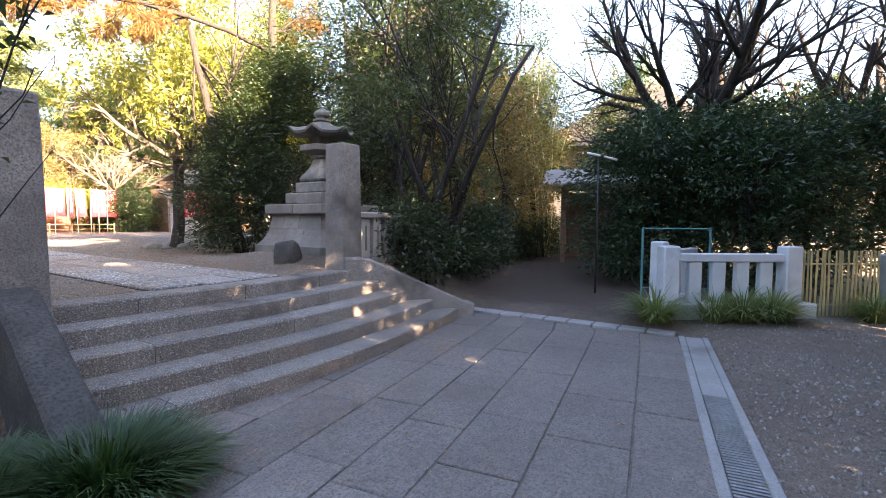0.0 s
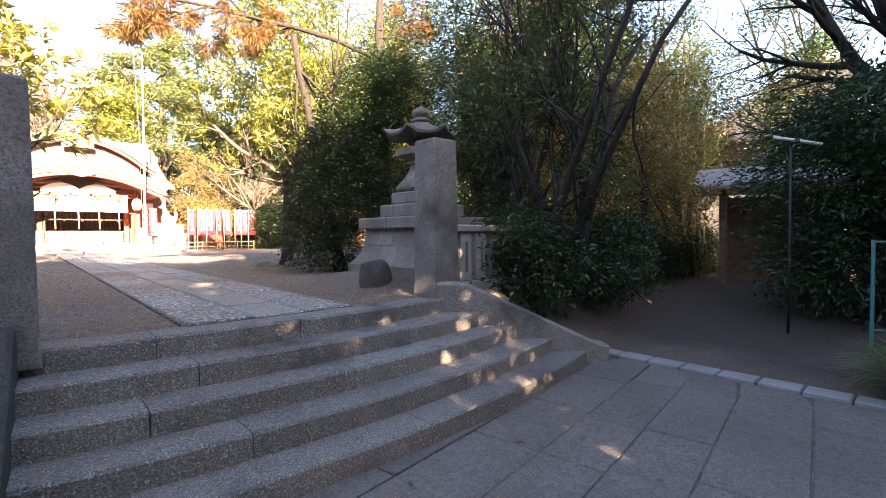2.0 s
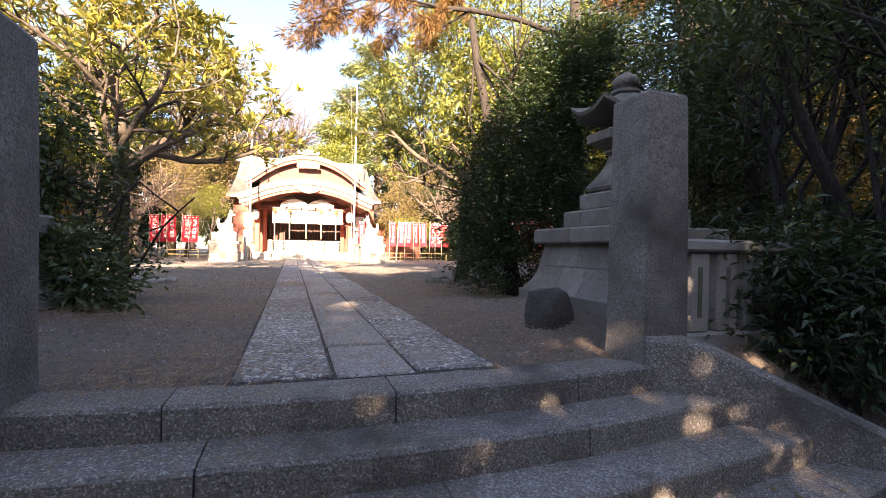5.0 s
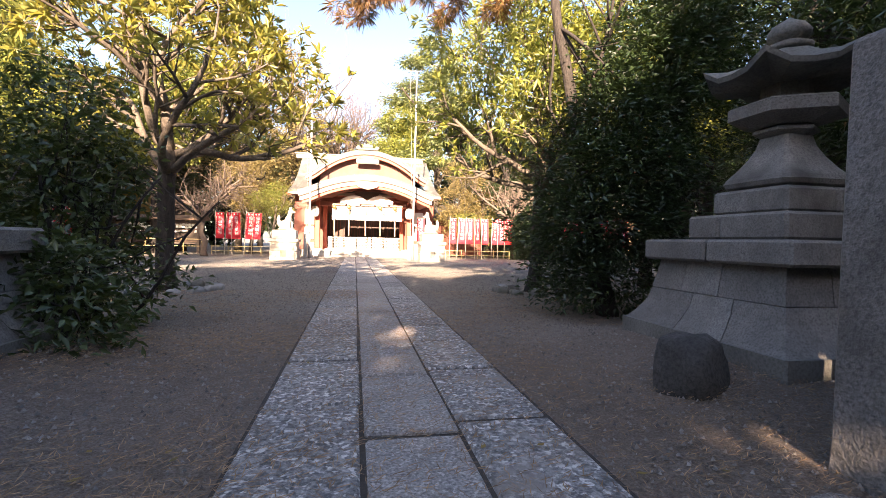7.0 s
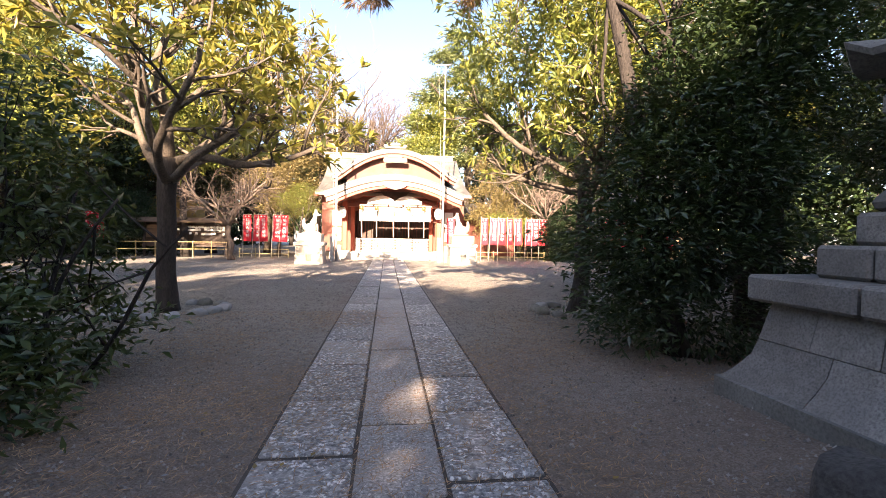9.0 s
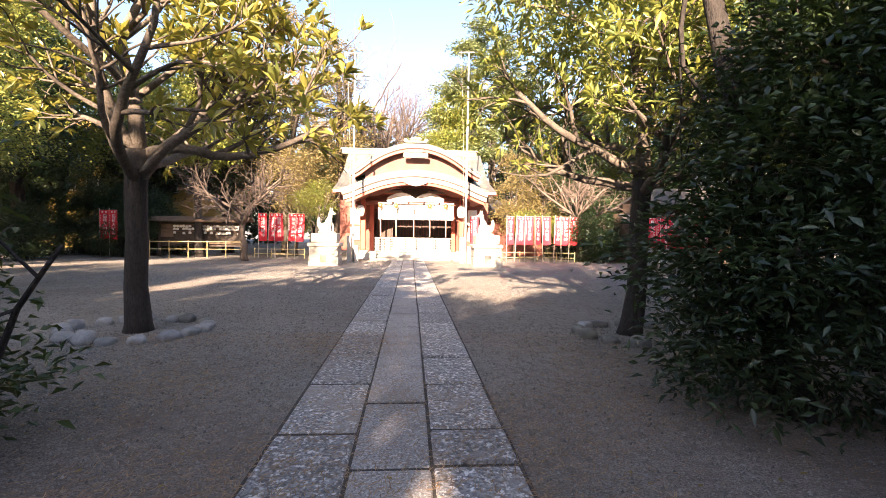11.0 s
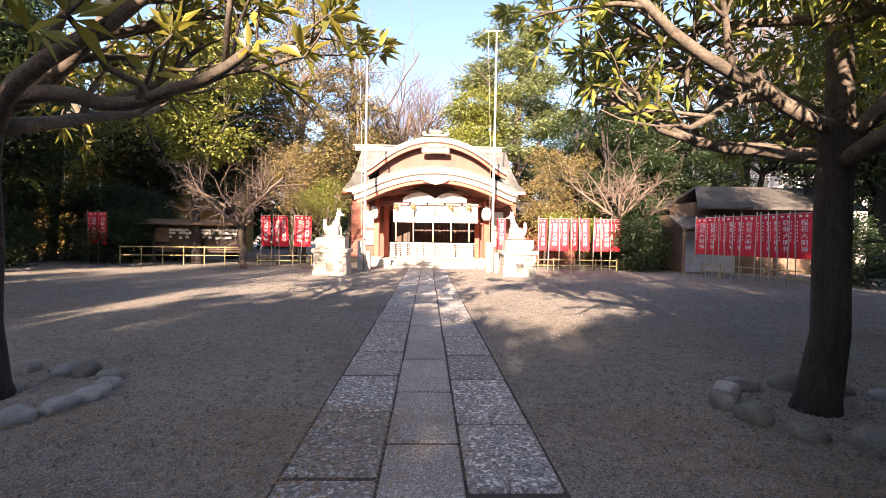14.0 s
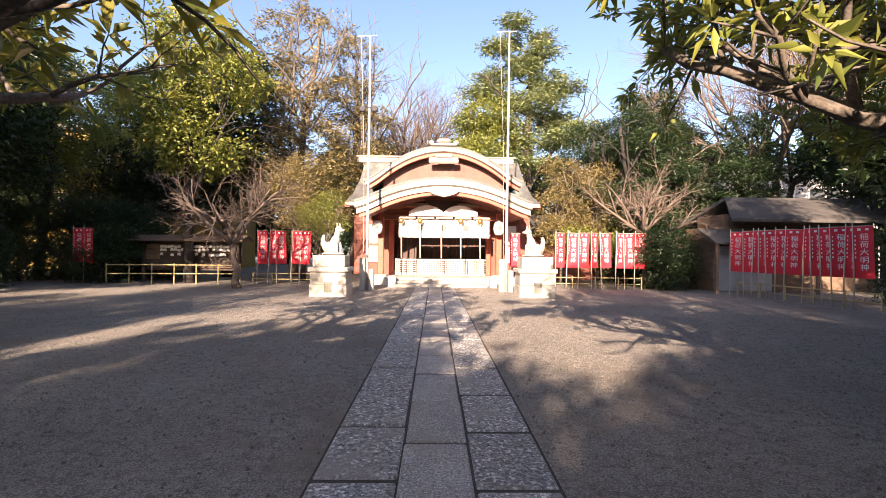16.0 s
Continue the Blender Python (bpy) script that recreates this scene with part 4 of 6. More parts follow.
def magnolia(name, at, label, leaf, bark, seed, height=2.4, r0=0.2, reach=2.5, leaf_l=0.19, leaf_w=0.062, per=13, tilt=(0, 0), top=3.4, fill=0.4, extra=()):
    """A broad tree with a bare trunk, knotted limbs and rosettes of long leaves at the twig ends."""
    rng = np.random.default_rng(seed)
    root = thing(name, pose(*at), label, "tree", "trees ringed with stones")
    out, tips = [], []
    pts = [Vector((tilt[0] * z, tilt[1] * z, z)) + Vector((rng.normal(), rng.normal(), 0)) * 0.02 for z in (-0.1, 0.1, 0.6, 1.2, 1.8, height)]
    out.append((pts, [r0 * k for k in (1.5, 1.18, 1.0, 0.96, 0.95, 1.05)]))
    trunk_top = pts[-1]
    for j in range(7):
        a = 6.283 * j / 7 + rng.uniform(-0.3, 0.3)
        el = rng.uniform(0.15, 0.75)
        way = Vector((math.cos(a) * math.cos(el), math.sin(a) * math.cos(el), math.sin(el)))
        limbs(rng, trunk_top - Vector((0, 0, rng.uniform(0.0, 0.5))), way, reach * rng.uniform(0.75, 1.1), r0 * 0.55, 2, (6, 5), 0.16, 0.06, 0.5, 0.75, 0.3, 0.25, out, tips)
    lead = [trunk_top + Vector((rng.normal() * 0.07 * i, rng.normal() * 0.07 * i, top * i / 5)) for i in range(6)]
    out.append((lead, [r0 * k for k in (0.8, 0.62, 0.5, 0.38, 0.26, 0.12)]))
    for j in range(13):
        i = 1 + j * 4 // 12
        a = 2.4 * j + rng.uniform(-0.3, 0.3)
        el = rng.uniform(0.05, 0.7)
        way = Vector((math.cos(a) * math.cos(el), math.sin(a) * math.cos(el), math.sin(el)))
        limbs(rng, lead[i], way, reach * (1.05 - 0.12 * i) * rng.uniform(0.7, 1.05), r0 * (0.42 - 0.05 * i), 2, (5, 4), 0.16, 0.06, 0.5, 0.75, 0.3, 0.25, out, tips)
    out = out[:1] + [o for o in out[1:] if min(q.z for q in o[0]) > 1.75]
    tips = [t for t in tips if t[0].z > 2.2]
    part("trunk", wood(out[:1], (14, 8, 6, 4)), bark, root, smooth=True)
    # limbs get a paler bark than the trunk: sunlight put into their colour
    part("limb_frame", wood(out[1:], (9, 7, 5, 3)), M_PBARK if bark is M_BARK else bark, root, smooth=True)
    p, d = [], []
    for q, w, end in tips:
        if not end and rng.uniform() > fill:
            continue
        k = per if end else per // 2
        for _ in range(k):
            o = Vector(rng.normal(size=3))
            p.append(q + o * 0.012)
            d.append(w * 0.55 + o.normalized() * 0.85 + Vector((0, 0, 0.18)))
    if extra:
        c, cd = clouds(rng, extra[0], extra[1] // 7, 0.45, 0.1)
        for q, w in zip(c, cd):
            for _ in range(7):
                o = rng.normal(size=3)
                p.append(Vector(q + o * 0.09))
                d.append(Vector(w * 0.5 + o))
    part("crown", leaf_mesh("crown", p, d, leaf_l, leaf_w, leaf, rng, 0.12), leaf, root)
    return root


magnolia("magnolia_tree", (-3.46, 13.72, UP), "spreading evergreen tree with long yellow-green leaves, ringed with stones", L_MAG, M_BARK, 11, 2.35, 0.138, 2.5, per=10, fill=0.3)
magnolia("magnolia_tree", (3.12, 13.52, UP), "spreading evergreen tree with narrow yellow-green leaves, ringed with stones", L_YEL, M_BARK, 12, 2.2, 0.13, 2.4, 0.15, 0.042, 14, (0.07, 0.02), 4.2, 0.35, ([(-0.5, -0.2, 3.8, 1.2, 1.2, 0.5), (0.8, 0.2, 3.4, 1.5, 1.4, 0.8), (-0.5, 0.2, 4.6, 1.7, 1.5, 0.9), (0.6, 0, 5.4, 1.6, 1.5, 0.9), (0, 0, 6.6, 1.3, 1.3, 0.9)], 12000))


def bare_tree(name, at, label, seed, h, r0, reach, spread=0.6, lift=0.04, n0=6, levels=3, kids=(6, 6, 5), mat=None, group=""):
    """A leafless tree down to its twigs."""
    rng = np.random.default_rng(seed)
    root = thing(name, pose(*at), label, "tree", group)
    out, tips = [], []
    pts = [Vector((0, 0, -0.2))]
    for i in range(5):
        pts.append(pts[-1] + Vector((rng.normal() * 0.06 * h, rng.normal() * 0.06 * h, (h + 0.2) / 5)))
    out.append((pts, [r0 * k for k in (1.3, 1.0, 0.92, 0.85, 0.78, 0.7)]))
    for j in range(n0):
        a = 6.283 * j / n0 + rng.uniform(-0.3, 0.3)
        el = rng.uniform(0.35, 1.25)
        way = Vector((math.cos(a) * math.cos(el), math.sin(a) * math.cos(el), math.sin(el)))
        limbs(rng, pts[5 - j % 2], way, reach * rng.uniform(0.8, 1.15), r0 * 0.55, levels, kids, 0.1, lift, 0.5, spread, 0.25, 0.5, out, tips)
    big = [o for o in out if o[1][0] > 0.03]
    part("trunk", wood(big), mat or M_TWIG, root, smooth=True)
    part("twig_mass", wood([o for o in out if o[1][0] <= 0.03], (4, 4, 3, 3)), mat or M_TWIG, root)
    return root


# dark evergreens beside the right-hand lantern and pillar
tree("evergreen_tree", (3.05, 10.65, UP), "dense dark evergreen with layered sprays down to the ground", M_BARK, L_DARK,
     [(0.0, 0, 0.5, 1.05, 0.95, 0.5), (-0.1, 0, 1.2, 1.2, 1.1, 0.55), (0.1, 0, 1.9, 1.1, 1.05, 0.6), (0.35, 0.1, 2.6, 1.0, 1.0, 0.65), (0.75, 0.1, 3.4, 0.9, 0.9, 0.7), (1.1, 0.1, 4.1, 0.7, 0.7, 0.6)], 36000, 0.092, 0.033, 21, (0.13, 5.0), limb_n=9, flat=0.3, lobe=0.9, cluster=16, spread=0.13, hollow=0.4)
tree("multi_stem_tree", (4.75, 6.6, 0.70), "multi-stemmed dark narrow-leaved evergreen by the stone fence", M_BARK, L_MID,
     [(0, 0, 0.5, 1.2, 0.75, 0.55), (-0.9, 0.6, 3.2, 1.0, 1.0, 1.0), (0.5, 0.4, 3.0, 1.1, 1.1, 1.0), (-0.4, 0.3, 4.7, 1.5, 1.4, 1.1), (0.9, 0, 4.6, 1.2, 1.2, 1.2), (0, 0.2, 6.2, 1.5, 1.4, 1.1), (0.3, -0.4, 1.7, 1.0, 0.7, 0.6), (-1.75, 0.1, 3.3, 0.8, 0.7, 0.8), (1.7, -0.2, 5.6, 1.1, 1.0, 0.8), (1.4, 0.2, 3.6, 0.9, 0.9, 0.7)], 25000, 0.105, 0.028, 22, (0.07, 4.6), stems=7, lean=0.17, limb_n=8, gap=0.36, hollow=0.2, cluster=9, spread=0.14)
EV = [(0, 0, 3.2, 1.7, 1.7, 1.2), (-0.8, 0.5, 4.8, 1.7, 1.6, 1.3), (0.8, -0.4, 5.2, 1.7, 1.7, 1.3), (0, 0, 7.0, 1.7, 1.7, 1.4), (0.3, 0.4, 8.6, 1.1, 1.1, 1.1)]
tall = tree("evergreen_tree", (7.0, 10.2, 0.75), "tall dark evergreen tree behind the stone lantern", M_BARK, L_DARK, EV + [(0, 0, 1.4, 1.4, 1.4, 1.0)], 22000, 0.15, 0.05, 23, (0.2, 7.0), limb_n=16, group="dark evergreens", gap=0.44, hollow=0.3, cluster=12, spread=0.22, flat=0.4)
for x, y, z, r in ((9.2, 12.0, 0.6, 220), ):
    copy_thing(tall, pose(x, y, z, 0, 0, r))
high = tree("evergreen_tree", (8.7, 15.6, 0.75), "tall dark evergreen with a bare lower trunk", M_BARK, L_DARK, EV[1:] + [(0.2, 0, 4.0, 1.7, 1.6, 0.8)], 18000, 0.15, 0.055, 29, (0.2, 7.0), limb_n=10, group="dark evergreens", gap=0.08, hollow=0.35)
copy_thing(high, pose(10.4, 18.9, 0.8, 0, 0, 130))
canopy = tree("evergreen_tree", (-7.7, 15.0, UP), "fine-leaved maple-like tree turning yellow over a dark understorey", M_BARK, L_YEL,
              [(0, 0, 3.4, 1.8, 1.6, 0.8), (-1.0, 0.5, 4.6, 1.7, 1.7, 0.9), (0.8, 0.3, 5.0, 1.6, 1.5, 0.9), (0, 0, 6.4, 1.8, 1.8, 0.9), (-0.6, 0.2, 7.6, 1.2, 1.2, 0.7)], 22000, 0.075, 0.045, 24, (0.15, 5.5), limb_n=10, group="yellowing trees", gap=0.15, flat=0.3)
# the last copy stands for a sunlit pine, its light in the yellow leaves
for x, y, r in ((-9.9, 18.4, 100), (-11.0, 11.4, 200), (-12.5, 7.5, 290), (6.4, 14.8, 30)):
    copy_thing(canopy, pose(x, y, UP, 0, 0, r))
tree("camellia_shrub", (-2.78, 10.05, UP), "upright camellia shrub with glossy dark leaves", M_BARK, L_MID,
     [(0.1, 0, 0.45, 0.7, 0.7, 0.38), (-0.1, 0.1, 1.0, 0.65, 0.6, 0.42), (0.05, 0, 1.6, 0.5, 0.5, 0.45), (-0.25, 0, 2.15, 0.45, 0.45, 0.4), (-0.6, -0.3, 0.5, 0.6, 0.6, 0.4), (-0.5, -0.2, 1.4, 0.5, 0.5, 0.5)], 4600, 0.10, 0.042, 25, (0.025, 1.8), stems=4, lean=0.2, limb_n=4, category="shrub", cluster=4, spread=0.07)
tree("camellia_shrub", (-4.3, 10.6, UP), "dark leafy shrub beside the stone lantern", M_BARK, L_MID,
     [(0, 0, 0.6, 0.7, 0.6, 0.5), (-0.3, 0.2, 1.3, 0.6, 0.6, 0.5)], 3400, 0.10, 0.04, 26, (0.03, 2.2), stems=4, lean=0.2, limb_n=4, category="shrub")
tree("camellia_shrub", (-2.3, 8.9, UP), "low dark glossy shrub at the lantern's foot", M_BARK, L_MID,
     [(0, 0, 0.3, 0.4, 0.5, 0.3), (-0.2, 0.2, 0.65, 0.35, 0.4, 0.3)], 1500, 0.095, 0.04, 28, (0.02, 0.7), stems=3, lean=0.2, limb_n=3, category="shrub", cluster=4, spread=0.07)
tree("camellia_sapling", (-2.62, 5.15, 0.1), "young camellia with sparse dark leaves in front of the gate pillar", M_BARK, L_DARK,
     [(0.1, 0.1, 2.0, 0.38, 0.4, 0.35), (0.3, 0.0, 2.6, 0.45, 0.45, 0.35), (0, 0.1, 3.1, 0.5, 0.4, 0.3)], 520, 0.085, 0.036, 27, (0.02, 2.6), stems=2, lean=0.08, limb_n=5, category="shrub", cluster=3, spread=0.1)

# pine whose rusty bough hangs over the approach
rngq = np.random.default_rng(65)
pine_root = thing("pine_tree", pose(4.9, 11.9, UP), "pine with a rust-brown bough hanging over the approach", "tree")
wood_out, bough_tips = [([Vector((0, 0, -0.1)), Vector((0.05, 0, 2.5)), Vector((0, 0.1, 5.0)), Vector((0.1, 0.1, 7.6))], [0.2, 0.16, 0.12, 0.04])], []
limbs(rngq, (0, 0.1, 5.0), (-1.0, -0.32, 0.02), 5.0, 0.06, 2, (12, 6), 0.06, -0.012, 0.22, 0.8, 0.45, 0.3, wood_out, bough_tips)
limbs(rngq, (0, 0.1, 5.6), (0.8, 0.6, 0.2), 2.4, 0.05, 2, (6, 4), 0.08, 0.0, 0.4, 0.8, 0.3, 0.3, wood_out, bough_tips)
part("trunk", wood(wood_out), M_BARK, pine_root, smooth=True)
pp, pd = [], []
for q, w, end in bough_tips:
    for _ in range(60 if end else 26):
        o = Vector(rngq.normal(size=3))
        pp.append(q + o * 0.035)
        pd.append(w * 0.5 + o.normalized() + Vector((0, 0, -0.1)))
part("crown", leaf_mesh("crown", pp, pd, 0.13, 0.010, L_PINE, rngq, 0.2), L_PINE, pine_root)

# hedge and trees beyond the white fence
hedge = tree("clipped_evergreen", (7.9, 3.3, 0.15), "dense glossy dark-green evergreen shrub; behind the fence, or added unseen behind the steps", M_BARK, L_HEDGE,
             [(0, 0, 1.0, 1.5, 1.4, 1.0), (0.2, 0.2, 2.2, 1.6, 1.5, 1.0), (-0.3, -0.2, 3.0, 1.2, 1.2, 0.7), (0.6, -0.4, 3.1, 1.0, 1.0, 0.7)], 19000, 0.125, 0.047, 31, (0.08, 2.6), stems=3, limb_n=5, category="shrub", group="dark hedge shrubs", lobe=0.9)
# copies near y = -3 are unseen, added to cut low sky light
for x, y, r in ((7.9, 1.3, 80), (8.4, -1.5, 160), (9.4, -4.2, 250), (11.6, 2.4, 40), (10.8, 0.4, 120), (-13.5, -2.6, 30), (-10.6, -2.4, 80), (-7.8, -2.6, 140), (-4.9, -2.5, 190), (-2.0, -2.7, 240), (1.7, -2.6, 290), (3.8, -2.8, 340), (6.4, -3.0, 60)):
    copy_thing(hedge, pose(x, y, 0.15, 0, 0, r))
# two more unseen copies, sunk to trim the sun on pavement and steps
copy_thing(hedge, pose(0.0, -3.0, -0.6, 0, 0, 20))
copy_thing(hedge, pose(2.9, -3.2, -0.2, 0, 0, 110))
low = tree("broadleaf_shrub", (6.0, 6.3, ground_z(6.0, 6.3)), "low dark broadleaf shrub along the lane", M_BARK, L_DARK,
           [(0, 0, 0.5, 0.8, 0.7, 0.5), (0.3, 0.1, 1.0, 0.6, 0.6, 0.4)], 4200, 0.10, 0.036, 32, (0.03, 0.9), stems=3, limb_n=3, category="shrub", group="shrubs along the lane")
for x, y, z, r in ((5.0, 6.1, 0.3, 50), (3.75, 6.3, 0.62, 120), (7.4, 7.1, 0.3, 170), (9.0, 8.1, 0.3, 260), (10.8, 9.3, 0.3, 10), (9.6, 3.7, 0.3, 75), (12.6, 7.6, 0.3, 140), (11.4, 8.0, 0.3, 200), (13.2, 8.6, 0.3, 30), (14.2, 7.4, 0.3, 100), (12.4, 9.6, 0.3, 310)):
    copy_thing(low, pose(x, y, ground_z(x, y) - 0.02, 0, 0, r))
autumn = tree("autumn_tree", (12.0, 11.6, 0.5), "small tree with yellow and brown leaves beyond the lane", M_BARK, L_AUT,
              [(0, 0, 2.0, 1.4, 1.3, 0.9), (0.2, 0, 3.4, 1.5, 1.4, 1.0), (0, 0.3, 4.6, 1.1, 1.1, 0.8)], 9000, 0.10, 0.06, 33, (0.1, 3.4), limb_n=8, gap=0.15, group="yellowing lane trees")
copy_thing(autumn, pose(15.5, 12.6, 0.5, 0, 0, 90))
copy_thing(autumn, pose(17.5, 9.4, 0.5, 0, 0, 190))
copy_thing(autumn, pose(9.4, 7.4, 0.25, 0, 0, 40))
bamboo_tree = tree("bamboo_clump", (12.6, 7.5, 0.4), "drooping clump of bamboo with fresh green leaves", M_BAMBOO, L_YEL,
                   [(0, 0, 3.4, 0.6, 0.6, 0.8), (0.1, 0.2, 4.8, 0.7, 0.7, 0.9), (-0.1, 0.1, 6.0, 0.5, 0.5, 0.7)], 5200, 0.16, 0.022, 34, (0.025, 5.8), stems=6, lean=0.06, limb_n=3, category="bamboo")
bare_tree("cherry_tree", (9.8, 2.7, 0.2), "leafless cherry tree with dark crooked limbs above the hedge", 41, 3.0, 0.24, 3.4, 0.7, 0.03, 7, 3, (6, 6, 5), M_BARK)
bare_tree("cherry_tree", (13.5, -0.8, 0.2), "leafless cherry tree with dark crooked limbs above the hedge", 42, 3.2, 0.24, 3.8, 0.7, 0.03, 7, 3, (6, 6, 5), M_BARK)
for x, y, r in ((14.6, 8.8, 75), (15.8, 6.0, 20), (19.0, 11.5, 120), (18, 2.0, 210), (21, 15, 300), (14.6, 15.5, 50)):
    copy_thing(tall, pose(x, y, 0.3, 0, 0, r))

# trees round the far side of the court
big = tree("broadleaf_evergreen", (-14.4, 23.0, UP), "tall dark broadleaf evergreen at the edge of the court", M_BARK, L_DARK,
           [(0, 0, 4.4, 2.6, 2.4, 1.3), (-1.6, 0.5, 6.2, 2.4, 2.4, 1.5), (1.6, 0.2, 6.6, 2.6, 2.4, 1.5), (0, 0, 8.6, 2.8, 2.8, 1.6), (0.6, 0.3, 10.8, 2.2, 2.2, 1.5), (2.6, -0.8, 5.2, 1.6, 1.5, 0.9)], 26000, 0.24, 0.10, 51, (0.3, 9.0), limb_n=12, gap=0.1, group="tall evergreens round the court", hollow=0.3)
for x, y, r in ((-10.6, 35.5, 70), (-17.5, 29.5, 140), (-20.5, 22.5, 280), (-17.5, 17.0, 20), (-23, 31, 60), (17.5, 27.5, 100), (19.5, 21.0, 190), (14.8, 13.2, 260), (21.5, 33.0, 320), (13.5, 41.0, 15), (-26, 40, 30), (-18, 40.5, 200)):
    copy_thing(big, pose(x, y, UP if abs(x) < 25 else 0.5, 0, 0, r))
warm = tree("broadleaf_evergreen", (-10.2, 31.0, UP), "broadleaf tree with sunlit yellow-green crown", M_BARK, L_YEL,
            [(0, 0, 5.6, 2.2, 2.0, 1.2), (-1.0, 0, 7.4, 2.2, 2.2, 1.3), (0.8, 0.3, 8.6, 2.2, 2.0, 1.3), (0, 0, 10.2, 1.8, 1.8, 1.1)], 15000, 0.20, 0.10, 52, (0.22, 8.0), limb_n=10, gap=0.12, group="sunlit trees behind the court")
for x, y, r in ((-19, 34, 220), (3.2, 41.5, 40)):
    copy_thing(warm, pose(x, y, UP, 0, 0, r))
CON = [(0.9 * math.cos(2.4 * k), 0.9 * math.sin(2.4 * k), 3.6 + 0.8 * k, 2.9 - 0.13 * k, 2.9 - 0.13 * k, 0.5) for k in range(15)]
juniper = tree("juniper_tree", (-7.6, 36.5, UP), "tall ragged juniper with brownish winter foliage", M_PBARK, L_BROWN, CON, 19000, 0.22, 0.07, 53, (0.2, 13.5), limb_n=24, gap=0.3, flat=0.3, group="junipers behind the court")
copy_thing(juniper, pose(-5.2, 39.5, UP, 0, 0, 90))
small_j = tree("juniper_shrub", (6.0, 33.2, UP), "bushy brown-green juniper beside the shrine", M_PBARK, L_BROWN,
               [(0, 0, 2.2, 1.4, 1.3, 0.9), (-0.4, 0, 3.4, 1.4, 1.3, 0.8), (0.5, 0, 4.2, 1.3, 1.2, 0.8), (0, 0, 5.2, 0.9, 0.9, 0.7)], 8000, 0.17, 0.042, 54, (0.12, 4.2), limb_n=14, gap=0.25, flat=0.4, group="bushy junipers by the shrine")
copy_thing(small_j, pose(8.2, 34.6, UP, 0, 0, 120))
copy_thing(small_j, pose(-6.1, 33.0, UP, 0, 0, 210))
tree("pine_shrub", (-4.55, 30.6, UP), "small clipped yellow-green pine beside the shrine", M_PBARK, L_YEL,
     [(0, 0, 2.5, 1.0, 0.9, 0.35), (-0.4, 0, 3.0, 0.9, 0.8, 0.35), (0.2, 0.1, 3.5, 0.6, 0.6, 0.3)], 4200, 0.15, 0.02, 55, (0.08, 2.8), limb_n=7, category="shrub", flat=0.5)
tree("yellow_shrub", (7.0, 31.0, UP), "rounded yellow-green shrub behind the red banners", M_BARK, L_YEL,
     [(0, 0, 1.6, 1.5, 0.9, 0.7), (-1.0, 0, 2.0, 0.8, 0.7, 0.5)], 6000, 0.12, 0.05, 56, (0.06, 1.6), limb_n=6, category="shrub")
DEO = []
for k in range(8):
    for j in range(3):
        a = 2.1 * j + 0.9 * k
        rr = 4.3 - 0.42 * k
        DEO.append((math.cos(a) * rr, math.sin(a) * rr, 6.5 + 1.45 * k + 0.3 * j, 3.0 - 0.26 * k, 2.6 - 0.22 * k, 0.45))
tree("deodar_cedar", (6.0, 44.5, UP), "tall deodar cedar with layered silvery-green boughs", M_PBARK, L_CEDAR, DEO, 52000, 0.28, 0.085, 57, (0.32, 17.0), limb_n=22, flat=0.15, gap=0.05, hollow=0.2)
pine = tree("dark_pine", (10.0, 33.5, UP), "dark pine with open drooping boughs", M_BARK, L_DARK,
            [(0, 0, 3.0, 1.8, 1.6, 0.6), (-0.8, 0, 4.3, 1.9, 1.7, 0.6), (0.9, 0.2, 5.4, 1.7, 1.7, 0.6), (-0.2, 0, 6.6, 1.7, 1.6, 0.6), (0.2, 0, 7.8, 1.2, 1.2, 0.6), (0.3, -0.4, 1.8, 1.6, 1.4, 0.7)], 19000, 0.2, 0.05, 58, (0.17, 7.5), limb_n=12, gap=0.12, flat=0.5, group="dark pines beyond the banners")
for x, y, r in ((8.2, 37.0, 60), (12.8, 36.0, 130), (15.5, 34.5, 220), (11.6, 40.0, 300), (9.4, 35.6, 20), (14.2, 37.5, 170)):
    copy_thing(pine, pose(x, y, UP, 0, 0, r))
bush = tree("evergreen_bush", (8.6, 31.8, UP), "low dark evergreen bush at the edge of the court", M_BARK, L_DARK,
            [(0, 0, 0.8, 1.3, 1.0, 0.9), (0.6, 0.2, 1.6, 0.9, 0.8, 0.7)], 5500, 0.14, 0.05, 59, (0.06, 1.2), limb_n=5, category="shrub", group="dark bushes round the court")
for x, y, r in ((10.2, 32.9, 90), (9.1, 29.6, 200), (9.3, 30.7, 300), (-15.6, 32.0, 15), (-17.4, 31.2, 110), (-13.9, 32.6, 70), (-12.2, 33.0, 160), (-19.2, 30.0, 250), (-13.6, 30.5, 30), (-15.5, 27.5, 120), (-17.0, 24.0, 200), (-12.6, 20.5, 280), (-9.9, 16.0, 330), (-18.5, 20.5, 45), (13.4, 24.0, 70), (13.3, 19.6, 150), (12.6, 16.2, 250), (11.0, 13.6, 10), (-7.2, 9.4, 60), (-6.0, 7.4, 190), (-8.5, 6.4, 300)):
    copy_thing(bush, pose(x, y, UP if x < 11 or y > 18 else 0.7, 0, 0, r))
for x, y, r in ((-17.4, 33.6, 30), (-20.0, 32.6, 140), (-14.8, 34.6, 250), (-22.5, 31.0, 80)):
    copy_thing(hedge, pose(x, y, UP - 0.1, 0, 0, r))
